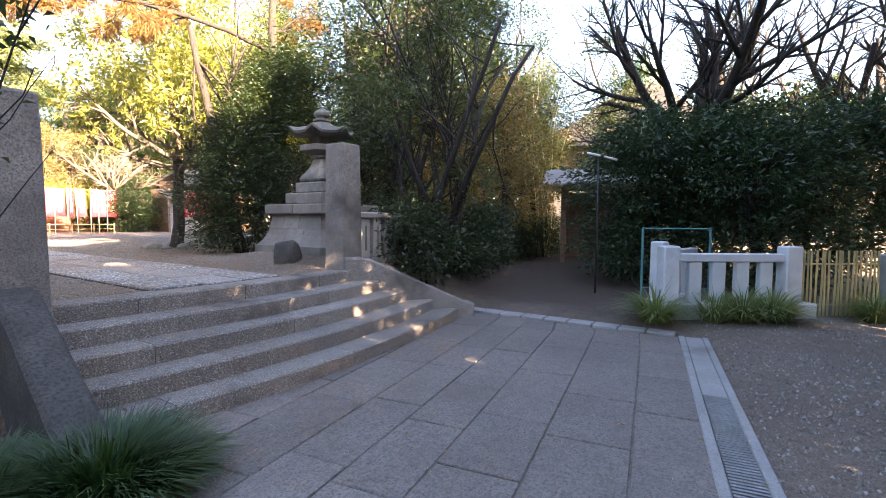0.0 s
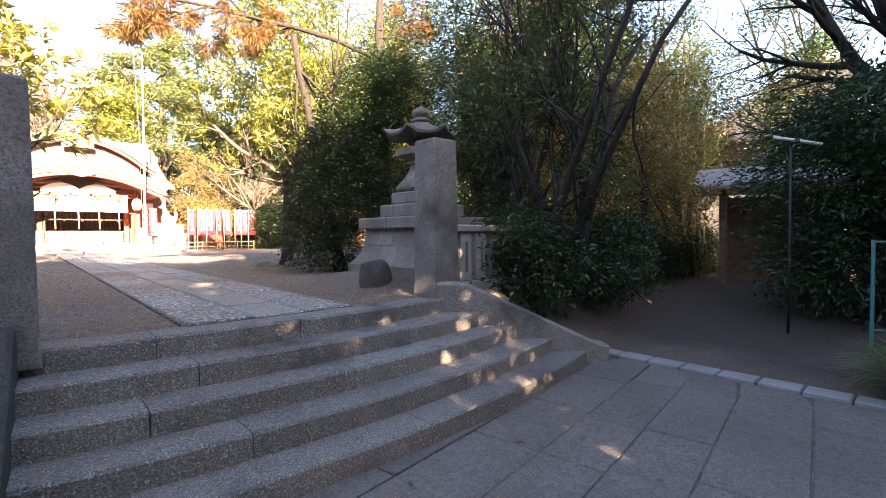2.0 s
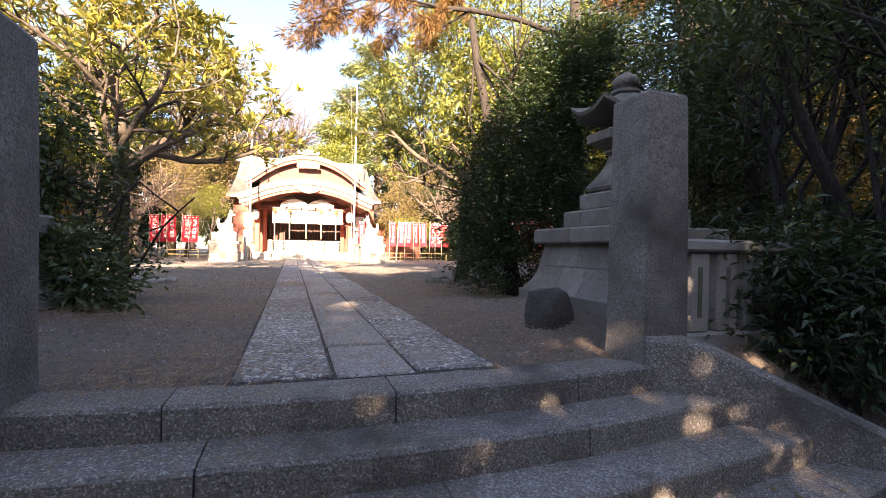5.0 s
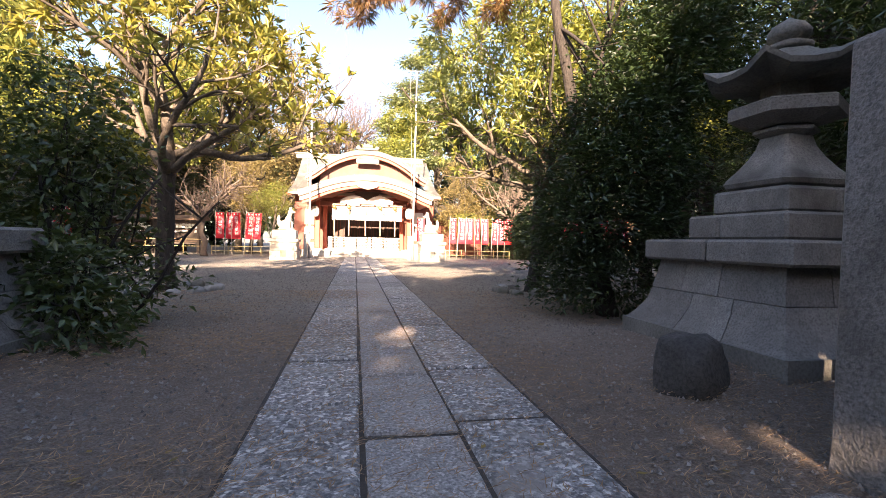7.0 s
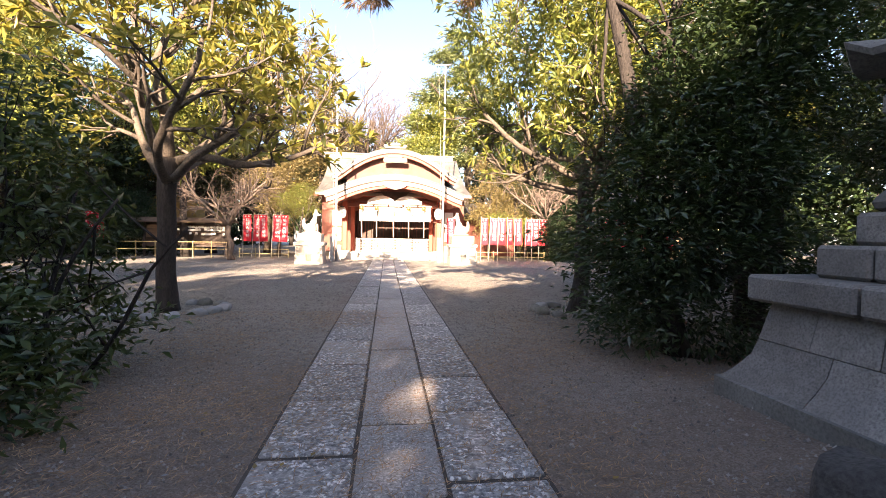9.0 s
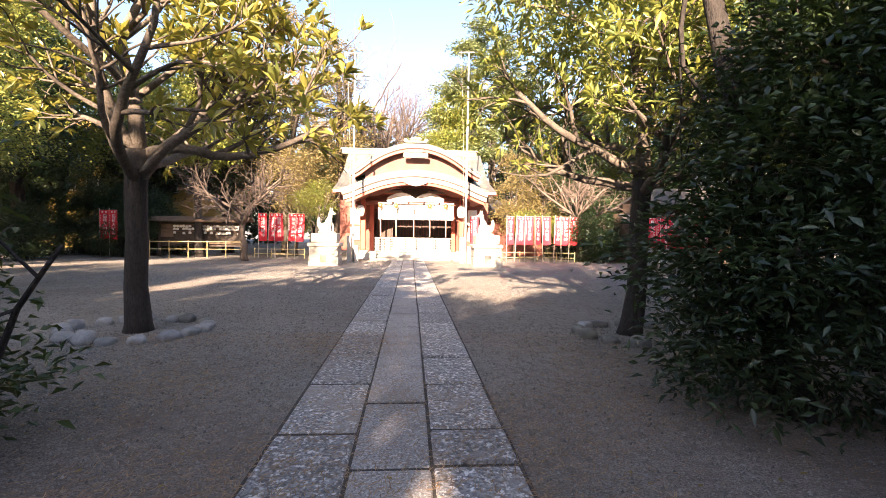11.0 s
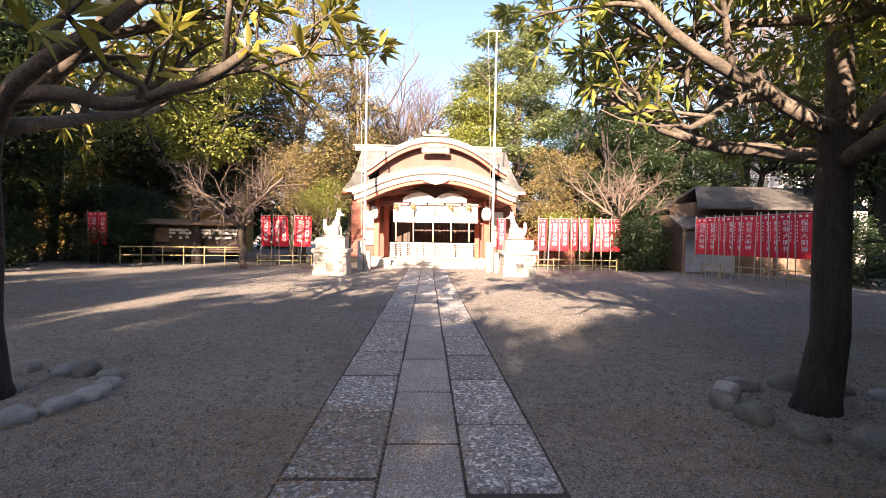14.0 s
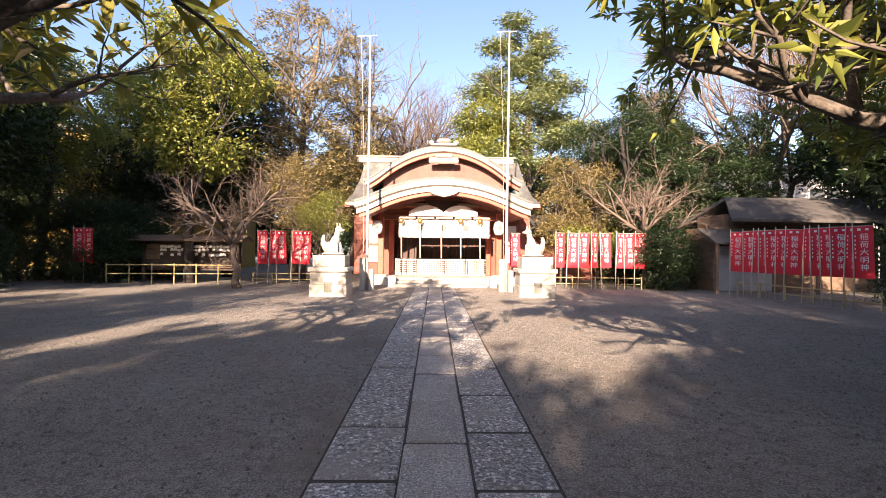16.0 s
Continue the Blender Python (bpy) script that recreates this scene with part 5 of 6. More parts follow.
bare_tree("plum_tree", (-7.2, 28.6, UP), "leafless plum tree with a low spreading tangle of twigs", 61, 2.0, 0.15, 2.6, 0.75, 0.0, 8, 3, (6, 6, 5))
bare_tree("plum_tree", (8.8, 30.6, UP), "leafless plum tree with a low spreading tangle of twigs", 62, 2.2, 0.14, 2.4, 0.75, 0.0, 8, 3, (6, 6, 4))
zel = bare_tree("zelkova_tree", (-3.2, 46.5, UP), "tall leafless zelkova with fine upright twigs behind the shrine", 63, 6.5, 0.2, 6.6, 0.6, 0.03, 9, 3, (8, 7, 5), group="leafless zelkovas")
copy_thing(zel, pose(0.6, 49.0, UP, 0, 0, 120))
copy_thing(zel, pose(17.5, 33.0, UP, 0, 0, 40))
copy_thing(zel, pose(18.0, 37.0, UP, 0, 0, 250))
# unseen trees added behind the walker to shade the court and shape its sun patches
back = tree("shade_tree", (-9.0, -5.5, -0.7), "tall unseen evergreen added behind the steps to shade the court", M_BARK, L_DARK,
            [(0, 0, 3.6, 2.4, 2.2, 1.6), (-1.0, 0, 5.8, 2.5, 2.4, 1.6), (1.2, 0, 6.6, 2.5, 2.4, 1.6), (0, 0, 8.6, 2.5, 2.4, 1.6), (0.4, 0, 10.2, 1.7, 1.7, 1.2)], 9000, 0.42, 0.24, 71, (0.3, 8.0), limb_n=10, group="shade trees behind the steps", gap=0.02)
for x, y, z, r in ((-16.5, -6.0, 0.3, 40), (-12.6, -4.6, 0, 80), (-6.0, -5.0, -1.0, 130), (-3.75, -6.4, -1.5, 200), (1.85, -5.4, 0.0, 260), (4.8, -5.2, 0.5, 310), (8.6, -6.0, 0.4, 20), (-20.5, -4.0, 0.5, 170)):
    copy_thing(back, pose(x, y, z, 0, 0, r))
# added filler crown that closes a sun gap between the trees above
tree("shade_tree", (-1.9, -8.5, 0), "tall thin unseen evergreen added behind the steps, its high crown blocking sun", M_BARK, L_DARK,
     [(0, 0, 8.5, 1.5, 1.5, 1.2), (0.2, 0, 9.8, 1.3, 1.3, 1.2)], 3000, 0.42, 0.24, 72, (0.15, 8.6), limb_n=6, group="shade trees behind the steps")
# woods that close the view
far = tree("far_tree", (-30, 45, 0.5), "distant tree in the woods round the shrine", M_BARK, L_DARK,
           [(0, 0, 4, 3.2, 3.2, 2.4), (0, 0, 7, 3.6, 3.6, 2.6), (1, 0, 10, 2.8, 2.8, 2.2)], 4500, 0.6, 0.34, 81, (0.3, 8.0), limb_n=7, group="distant woods", gap=0.05)
rngf = np.random.default_rng(82)
for k in range(46):
    a = math.radians(-40 + k * 5.6)
    d = rngf.uniform(42, 52)
    x, y = 2 + d * math.cos(a), 14 + d * math.sin(a)
    if -3 < x < 9 and y > 40:
        continue
    copy_thing(far, pose(x, y, rngf.uniform(-1.5, 0.6), 0, 0, rngf.uniform(0, 360)))

# ---- things of the court ----


def ring(cx, cy, rx, ry, n, seed, skip=(), dark=0.3):
    """Stones laid end to end round a tree, each with its own size and turn."""
    rng = np.random.default_rng(seed)
    for k in range(n):
        if k in skip:
            continue
        a = 6.283 * k / n + rng.uniform(-0.06, 0.06)
        ln = 3.1416 * (rx + ry) / n * rng.uniform(0.34, 0.52)
        wide, high = rng.uniform(0.10, 0.16), rng.uniform(0.075, 0.125)
        wob = 1 + rng.uniform(-0.06, 0.06)
        ob = rock("edging_stone", (cx + rx * wob * math.cos(a), cy + ry * wob * math.sin(a), UP - 0.03), (ln, wide, high), M_DKSTONE if rng.uniform() < dark else M_ROCK, seed * 100 + k,
                  "rounded grey river stone edging the tree", "stones round the trees", jag=0.22)
        p = ob.matrix_basis.translation
        ob.matrix_basis = pose(p.x, p.y, p.z, rng.uniform(-9, 9), rng.uniform(-7, 7), math.degrees(math.atan2(ry * math.cos(a), -rx * math.sin(a))) + rng.uniform(-14, 14))


ring(-3.46, 13.75, 0.84, 0.72, 17, 7)
ring(3.22, 13.45, 0.82, 0.66, 13, 8, (), 0.3)


def writing(chars, size, step, mat, name="lettering"):
    """Upright column of characters as one mesh, its top at z = 0, facing -y."""
    g = Geo()
    for k, ch in enumerate(chars):
        cu = bpy.data.curves.new("glyph", "FONT")
        cu.body, cu.size, cu.align_x, cu.resolution_u = ch, size, "CENTER", 1
        ob = new("glyph", cu)
        me = bpy.data.meshes.new_from_object(ob)
        g.add([(v.co.x, 0, v.co.y - size * 0.85 - k * step) for v in me.vertices], [tuple(p.vertices) for p in me.polygons])
        bpy.data.objects.remove(ob)
        bpy.data.meshes.remove(me)
        bpy.data.curves.remove(cu)
    return g


def wave(x, z):
    return 0.035 * math.sin(5 * x + 2.3 * z) * (2.2 - z) + 0.02 * math.sin(11 * x + 4 * z)


def banner():
    root = thing("red_banner", pose(0, 0, UP), "red cloth banner with white writing on a pale bamboo pole", "banner", "red votive banners")
    pole = part("pole", Geo().tube([(-0.2, 0, -0.15), (-0.2, 0, 1.2), (-0.2, 0, 2.28)], [0.018, 0.017, 0.014], 7), M_POLE, root, smooth=True)
    part("crossbar", Geo().tube([(-0.21, 0.0, 2.19), (0.24, -0.005, 2.19)], 0.009, 5), M_POLE, pole)
    rows = []
    for i in range(15):
        z = 2.18 - 1.36 * i / 14
        rows.append([(-0.19 + 0.41 * j / 8, wave(-0.19 + 0.41 * j / 8, z) - 0.012, z) for j in range(9)])
    g = Geo()
    n = 9
    for side, off in ((0, 0.0), (1, 0.004)):
        k = len(g.v)
        g.v += [(x, y + off, z) for r in rows for x, y, z in r]
        for i in range(14):
            for j in range(8):
                q = (k + i * n + j, k + (i + 1) * n + j, k + (i + 1) * n + j + 1, k + i * n + j + 1)
                g.f.append(q if side == 0 else tuple(reversed(q)))
    cloth = part("cloth", g, M_FLAG, root, smooth=True)
    t = writing("稲荷大明神", 0.19, 0.20, M_INK)
    t.v = [(x + 0.03, wave(x + 0.03, z + 2.0) - 0.018, z + 2.0) for x, y, z in t.v]
    part("lettering", t, M_INK, cloth)
    for k in range(2):
        x = -0.07 + 0.16 * k
        b = Geo().add([(x - 0.035, wave(x - 0.035, 2.1) - 0.018, 2.07), (x + 0.035, wave(x + 0.035, 2.1) - 0.018, 2.07), (x + 0.035, wave(x + 0.035, 2.1) - 0.018, 2.13), (x - 0.035, wave(x - 0.035, 2.1) - 0.018, 2.13)], [(0, 1, 2, 3)])
        part("heading_mark", b, M_INK, cloth)
    for k in range(6):
        z = 1.95 - k * 0.11
        s = Geo().add([(-0.16, wave(-0.16, z) - 0.018, z - 0.05), (-0.135, wave(-0.135, z) - 0.018, z - 0.05), (-0.135, wave(-0.135, z) - 0.018, z), (-0.16, wave(-0.16, z) - 0.018, z)], [(0, 1, 2, 3)])
        part("donor_mark", s, M_INK, cloth)
    return root


flag = banner()
flag.matrix_basis = pose(-7.2, 30.9, UP)
rngb = np.random.default_rng(91)
for x, y, turn in ([(-6.75, 30.85, 0), (-6.35, 30.8, 6), (-5.75, 30.7, 10), (-5.38, 30.6, -6)]
                   + [(4.95, 29.8, 24), (5.4, 29.75, -5), (5.85, 29.7, 8), (6.3, 29.65, 38), (6.75, 29.6, 5), (7.2, 29.5, 30), (7.62, 29.45, -6), (7.95, 29.4, 4)]
                   + [(-14.2, 30.2, 5), (-13.75, 30.1, -8), (3.3, 30.6, 0)]):
    copy_thing(flag, pose(x, y, UP, rngb.uniform(-2, 2), rngb.uniform(-3, 3), turn))
for k in range(15):
    f = k / 14
    if k in (1, 8):
        continue
    copy_thing(flag, pose(10.4 + 0.75 * f, 27.3 - 4.0 * f, UP, rngb.uniform(-2, 2), rngb.uniform(-3, 3), -45 + rngb.uniform(-14, 14)))


def rail(name, a, b, zs, posts, label):
    root = thing(name, pose(0, 0, UP), label, "fence", "banner rails")
    for z in zs:
        part("rail", Geo().tube([(a[0], a[1], z), (b[0], b[1], z + 0.01)], 0.017, 6), M_BAMBOO, root)
    for k in range(posts):
        f = k / (posts - 1)
        x, y = a[0] + (b[0] - a[0]) * f, a[1] + (b[1] - a[1]) * f
        part("post", Geo().tube([(x, y, -0.15), (x, y, zs[0] + 0.06)], 0.022, 6), M_BAMBOO, root)


rail("bamboo_rail", (-7.6, 31.0), (-5.1, 30.65), (0.42, 0.18), 4, "low bamboo rail behind the red banners")
rail("bamboo_rail", (4.6, 29.95), (8.1, 29.5), (0.42, 0.18), 5, "low bamboo rail behind the red banners")
rail("bamboo_rail", (10.6, 27.5), (11.4, 23.1), (0.42, 0.18), 6, "low bamboo rail behind the red banners")


def pedestal(x, y, w, label, mat):
    root = thing("statue_pedestal", pose(x, y, UP), label, "pedestal", "fox statue pedestals")
    h = w / 2
    part("base_block", Geo().box(-h, 0.0, -h * 0.9, h * 0.9, -0.08, 0.36, 0.02), mat, root)
    part("base_block", Geo().box(0.006, h, -h * 0.9, h * 0.9, -0.08, 0.36, 0.02), mat, root)
    part("base_block", Geo().box(-h * 0.97, h * 0.97, -h * 0.87, h * 0.87, 0.364, 0.74, 0.02), mat, root)
    part("ledge", Geo().box(-h * 1.08, h * 1.08, -h * 0.98, h * 0.98, 0.744, 0.89, 0.025), mat, root)
    part("upper_block", Geo().box(-h * 0.86, h * 0.86, -h * 0.78, h * 0.78, 0.894, 1.26, 0.02), mat, root)
    part("carved_mark", Geo().box(-0.12, 0.12, -h * 0.9 - 0.008, -h * 0.87 - 0.002, 0.12, 0.45, 0.003), M_DKSTONE, root)
    return root


def fox(x, y, z, turn):
    """A seated fox in plain stone, one mesh."""
    bm = bmesh.new()

    def ball(c, r, rx=0.0):
        ret = bmesh.ops.create_icosphere(bm, subdivisions=3, radius=1)
        m = Matrix.Translation(c) @ Matrix.Rotation(rx, 4, "X") @ Matrix.Diagonal((*r, 1))
        bmesh.ops.transform(bm, matrix=m, verts=ret["verts"])

    ball((0, 0.12, 0.22), (0.17, 0.24, 0.21))
    ball((0, -0.06, 0.40), (0.14, 0.15, 0.27), 0.35)
    ball((0, -0.15, 0.66), (0.085, 0.10, 0.16), 0.25)
    ball((0, -0.21, 0.80), (0.105, 0.12, 0.10))
    ball((0, -0.34, 0.77), (0.045, 0.10, 0.042), -0.15)
    ball((-0.06, -0.20, 0.92), (0.03, 0.025, 0.10))
    ball((0.06, -0.20, 0.92), (0.03, 0.025, 0.10))
    ball((-0.09, -0.20, 0.20), (0.045, 0.05, 0.22))
    ball((0.09, -0.20, 0.20), (0.045, 0.05, 0.22))
    ball((-0.13, 0.02, 0.12), (0.07, 0.20, 0.11))
    ball((0.13, 0.02, 0.12), (0.07, 0.20, 0.11))
    ball((0, 0.36, 0.28), (0.08, 0.10, 0.22), -0.35)
    ball((0, 0.42, 0.50), (0.06, 0.07, 0.15), 0.2)
    ball((0, 0.02, 0.04), (0.26, 0.42, 0.05))
    me = bpy.data.meshes.new("fox_statue")
    bm.to_mesh(me)
    bm.free()
    me.materials.append(M_SHRSTONE)
    me.polygons.foreach_set("use_smooth", [True] * len(me.polygons))
    ob = new("fox_statue", me)
    skin = ob.modifiers.new("one_stone", "REMESH")
    skin.mode, skin.voxel_size, skin.use_smooth_shade = "VOXEL", 0.016, True
    ob.matrix_basis = pose(x, y, z, 0, 0, turn)
    tagged(ob, "pale stone seated fox statue on its pedestal", "statue", "fox statues")


pedestal(-3.27, 26.2, 1.14, "pale sunlit granite pedestal of stacked blocks", M_SHRSTONE)
pedestal(3.22, 26.4, 1.14, "weathered granite pedestal of stacked blocks, half in shade", M_SHRSTONE)
fox(-3.22, 26.2, UP + 1.262, 62)
fox(3.16, 26.4, UP + 1.262, -62)


def mast(x, y, top, lamp, label):
    root = thing("flag_mast", pose(x, y, UP), label, "mast", "flag masts")
    part("shaft", Geo().tube([(0, 0, -0.1), (0.0, 0, 3), (0.02, 0, 6), (0.03, 0, top)], [0.055, 0.05, 0.042, 0.03], 10), M_MAST, root, smooth=True)
    part("crossbar", Geo().tube([(-0.42, 0, top - 0.02), (0.28, 0, top + 0.02)], 0.022, 6), M_MAST, root)
    part("stub", Geo().box(-0.26, -0.07, -0.12, 0.12, -0.1, 1.15, 0.02), M_SHRSTONE, root)
    part("stub", Geo().box(0.07, 0.24, -0.12, 0.12, -0.1, 0.75, 0.02), M_SHRSTONE, root)
    part("halyard", Geo().tube([(-0.12, -0.08, 0.9), (-0.15, -0.05, 5), (-0.3, 0, top)], 0.005, 4), M_POLE, root)
    if lamp:
        arm = part("lamp_arm", Geo().tube([(-0.22, -0.06, 6.55), (0.26, -0.06, 6.55)], 0.02, 6), M_BLACK, root)
        for dx in (-0.2, 0.24):
            part("floodlight", Geo().lathe([(0.05, 0), (0.11, 0.05), (0.12, 0.14), (0.09, 0.16)], 10, m=pose(dx, -0.08, 6.42, 70, 0, 0)), M_BLACK, arm)


mast(-2.44, 28.2, 9.15, True, "tall pale metal flag mast with floodlights and a crossbar")
mast(2.55, 28.0, 9.3, False, "tall grey metal flag mast with a crossbar")

# votive plaque rack
rack = thing("votive_rack", pose(-10.2, 31.3, UP, 0, 0, -4), "dark timber rack hung with pale votive plaques under a narrow roof", "rack")
for x in (-2.2, -0.15, 1.9):
    part("post", Geo().box(x - 0.06, x + 0.06, -0.06, 0.06, -0.1, 1.75, 0.01), M_DWOOD, rack)
rf = part("roof", Geo().loft([[(-2.6, -0.55, 1.72), (2.35, -0.55, 1.72), (2.35, -0.55, 1.77), (-2.6, -0.55, 1.77)], [(-2.6, 0.0, 1.93), (2.35, 0.0, 1.93), (2.35, 0.0, 1.99), (-2.6, 0.0, 1.99)], [(-2.6, 0.5, 1.74), (2.35, 0.5, 1.74), (2.35, 0.5, 1.79), (-2.6, 0.5, 1.79)]]), M_WOOD, rack)
part("back_board", Geo().box(-2.3, 2.0, 0.1, 0.14, 0.5, 1.7, 0.0), M_DWOOD, rack)
part("notice_board", Geo().box(-2.12, -1.5, -0.02, 0.02, 0.95, 1.6, 0.01), M_WOOD, rack)
for z in (1.55, 1.22, 0.62):
    part("hanging_bar", Geo().box(-1.45, 1.85, -0.02, 0.02, z, z + 0.04, 0.005), M_WOOD, rack)
rngv = np.random.default_rng(17)
plq = Geo().add([(-0.07, -0.01, -0.06), (0.07, -0.01, -0.06), (0.07, -0.01, 0.03), (0, -0.01, 0.065), (-0.07, -0.01, 0.03), (-0.07, 0.004, -0.06), (0.07, 0.004, -0.06), (0.07, 0.004, 0.03), (0, 0.004, 0.065), (-0.07, 0.004, 0.03)],
                [(0, 1, 2, 3, 4), (9, 8, 7, 6, 5), (0, 5, 6, 1), (1, 6, 7, 2), (2, 7, 8, 3), (3, 8, 9, 4), (4, 9, 5, 0)]).mesh("plaque", M_PLASTER)
for z in (1.5, 1.36, 1.17):
    for k in range(22):
        if rngv.uniform() < 0.85 and (z > 1.3 or rngv.uniform() < 0.5):
            part("plaque", plq, M_PLASTER, rack, m=pose(-1.4 + k * 0.152, -0.035 - 0.02 * rngv.uniform(), z + rngv.uniform(-0.02, 0.02), 0, rngv.uniform(-8, 8), 0))
rail("timber_rail", (-12.9, 29.9), (-7.9, 30.4), (0.75, 0.4), 7, "weathered low rail in front of the votive rack")

# shed with a shutter behind the far banners
shed = thing("shed", pose(13.75, 29.1, UP, 0, 0, 0), "grey shed with a metal shutter and a dark overhanging roof", "shed")
part("wall", Geo().box(-3.05, 3.4, 0.0, 2.0, -0.1, 2.45, 0.01), M_WOOD, shed)
sh = part("shutter", Geo().box(-3.0, -0.8, -0.05, -0.005, 0.0, 1.72, 0.01), M_SHUT, shed)
for k in range(18):
    part("shutter_slat", Geo().box(-2.98, -0.82, -0.075, -0.052, 0.02 + k * 0.094, 0.1 + k * 0.094, 0.008), M_SHUT, sh)
part("canopy", Geo().loft([[(-3.7, -1.2, 1.78), (0.2, -1.2, 1.78), (0.2, -1.2, 1.86), (-3.7, -1.2, 1.86)], [(-3.7, 0.0, 2.3), (0.2, 0.0, 2.3), (0.2, 0.0, 2.38), (-3.7, 0.0, 2.38)]]), M_TILE, shed)
for x in (-3.6, 0.1):
    part("canopy_post", Geo().box(x - 0.05, x + 0.05, -1.15, -1.05, -0.1, 1.8, 0.01), M_WOOD, shed)
part("roof", Geo().loft([[(-2.9, -0.8, 2.62), (4.2, -0.8, 2.62), (4.2, -0.8, 2.74), (-2.9, -0.8, 2.74)], [(-2.0, 1.0, 3.6), (3.9, 1.0, 3.6), (3.9, 1.0, 3.73), (-2.0, 1.0, 3.73)], [(-2.9, 2.6, 2.62), (4.2, 2.6, 2.62), (4.2, 2.6, 2.74), (-2.9, 2.6, 2.74)]]), M_TILE, shed)
part("upper_wall", Geo().box(-2.6, 3.3, 0.1, 1.9, 2.45, 2.95, 0.01), M_WOOD, shed)

annex = thing("annex_building", pose(6.6, 35.5, UP), "low annex with a grey sloping roof beside the shrine", "building")
part("wall", Geo().box(-2.2, 4.0, 0.0, 4.0, -0.1, 2.4, 0.01), M_DRED, annex)
part("roof", Geo().loft([[(-2.8, -0.9, 2.3), (4.5, -0.9, 2.3), (4.5, -0.9, 2.4), (-2.8, -0.9, 2.4)], [(-2.8, 2.0, 3.4), (4.5, 2.0, 3.4), (4.5, 2.0, 3.5), (-2.8, 2.0, 3.5)], [(-2.8, 4.6, 2.3), (4.5, 4.6, 2.3), (4.5, 4.6, 2.4), (-2.8, 4.6, 2.4)]]), M_TILE, annex)


def block_house(name, at, size, rz, wall_mat, label, cols, sill, win_h, rows=1):
    root = thing(name, pose(*at, 0, 0, rz), label, "building")
    w, d, h = size
    part("wall", Geo().box(-w / 2, w / 2, 0, d, -0.3, h, 0.03), wall_mat, root)
    part("roof", Geo().box(-w / 2 - 0.4, w / 2 + 0.4, -0.4, d + 0.4, h + 0.004, h + 0.3, 0.04), M_TILE, root)
    for r in range(rows):
        for k in range(cols):
            x = -w / 2 + w * (k + 0.5) / cols
            z = sill - r * 2.9
            wf = part("window", Geo().box(x - w / cols * 0.36, x + w / cols * 0.36, -0.06, -0.004, z, z + win_h, 0.02), M_PLASTER, root)
            for j in (-1, 1):
                part("pane", Geo().box(x + j * w / cols * 0.17 - w / cols * 0.15, x + j * w / cols * 0.17 + w / cols * 0.15, -0.075, -0.063, z + 0.07, z + win_h - 0.07, 0.004), M_GLASS, wf)


block_house("ochre_house", (-20.5, 41.5, 0.6), (13, 8, 9.0), 6, M_YELLOW, "ochre-yellow building with a band of windows behind the trees", 6, 7.0, 1.0, 2)
block_house("grey_house", (26.0, 44.0, 0.6), (12, 8, 7.6), -14, M_GREY, "pale grey house beyond the woods", 4, 5.2, 1.2, 2)

# gate hut at the end of the lane, green-domed hall beyond the hedge
hut = thing("gate_hut", pose(11.4, 5.2, 0.26, 0, 0, -75), "small timber gate hut with a pale sheet roof", "hut")
for x in (-1.1, 1.1):
    part("post", Geo().box(x - 0.08, x + 0.08, -0.08, 0.08, -0.1, 2.3, 0.015), M_WOOD, hut)
    part("post", Geo().box(x - 0.08, x + 0.08, 1.3, 1.46, -0.1, 2.3, 0.015), M_WOOD, hut)
part("side_wall", Geo().box(0.2, 1.02, -0.03, 0.03, -0.1, 2.2, 0.01), M_DWOOD, hut)
part("back_wall", Geo().box(-1.02, 1.02, 1.34, 1.4, -0.1, 2.2, 0.01), M_WOOD, hut)
part("roof", Geo().loft([[(-1.7, -0.7, 2.3), (1.7, -0.7, 2.3), (1.7, -0.7, 2.36), (-1.7, -0.7, 2.36)], [(-1.7, 0.7, 2.85), (1.7, 0.7, 2.85), (1.7, 0.7, 2.92), (-1.7, 0.7, 2.92)], [(-1.7, 2.0, 2.3), (1.7, 2.0, 2.3), (1.7, 2.0, 2.36), (-1.7, 2.0, 2.36)]]), M_CONC, hut)
for x, y in ((10.9, 8.9), (11.6, 8.6)):
    torii = thing("red_gate_post", pose(x, y, 0.35), "thin red-painted timber post in the undergrowth", "post", "red posts")
    part("shaft", Geo().box(-0.05, 0.05, -0.05, 0.05, -0.1, 2.1, 0.01), M_RED, torii)
    part("cap", Geo().box(-0.08, 0.08, -0.08, 0.08, 2.1, 2.18, 0.01), M_BLACK, torii)
lamp = thing("lane_lamp", pose(6.0, 3.9, 0.1), "slim dark post with a white tube lamp at the lane", "lamp")
part("post", Geo().tube([(0, 0, -0.1), (0.01, 0, 1.4), (0, 0, 2.66)], [0.02, 0.018, 0.016], 8), M_BLACK, lamp, smooth=True)
part("lamp_bracket", Geo().box(-0.03, 0.03, -0.1, 0.03, 2.6, 2.66, 0.008), M_BLACK, lamp)
part("tube_lamp", Geo().tube([(-0.16, 0.16, 2.69), (0.02, -0.08, 2.63), (0.18, -0.30, 2.57)], 0.022, 10), M_PLASTER, lamp, "white tube lamp", smooth=True)
dome = thing("domed_hall", pose(25.0, 6.5, 0.3), "hall with a pyramid roof and a green copper dome finial", "building")
part("wall", Geo().box(-4, 4, -4, 4, -0.3, 5.0, 0.05), M_GREY, dome)
part("roof", Geo().lathe([(7.2, 4.9), (4.0, 6.6), (1.0, 8.7)], 4, turn=math.pi / 4), M_TILE, dome)
part("finial_base", Geo().lathe([(0.8, 8.6), (0.8, 9.1), (0.6, 9.2)], 14), M_GREEN, dome)
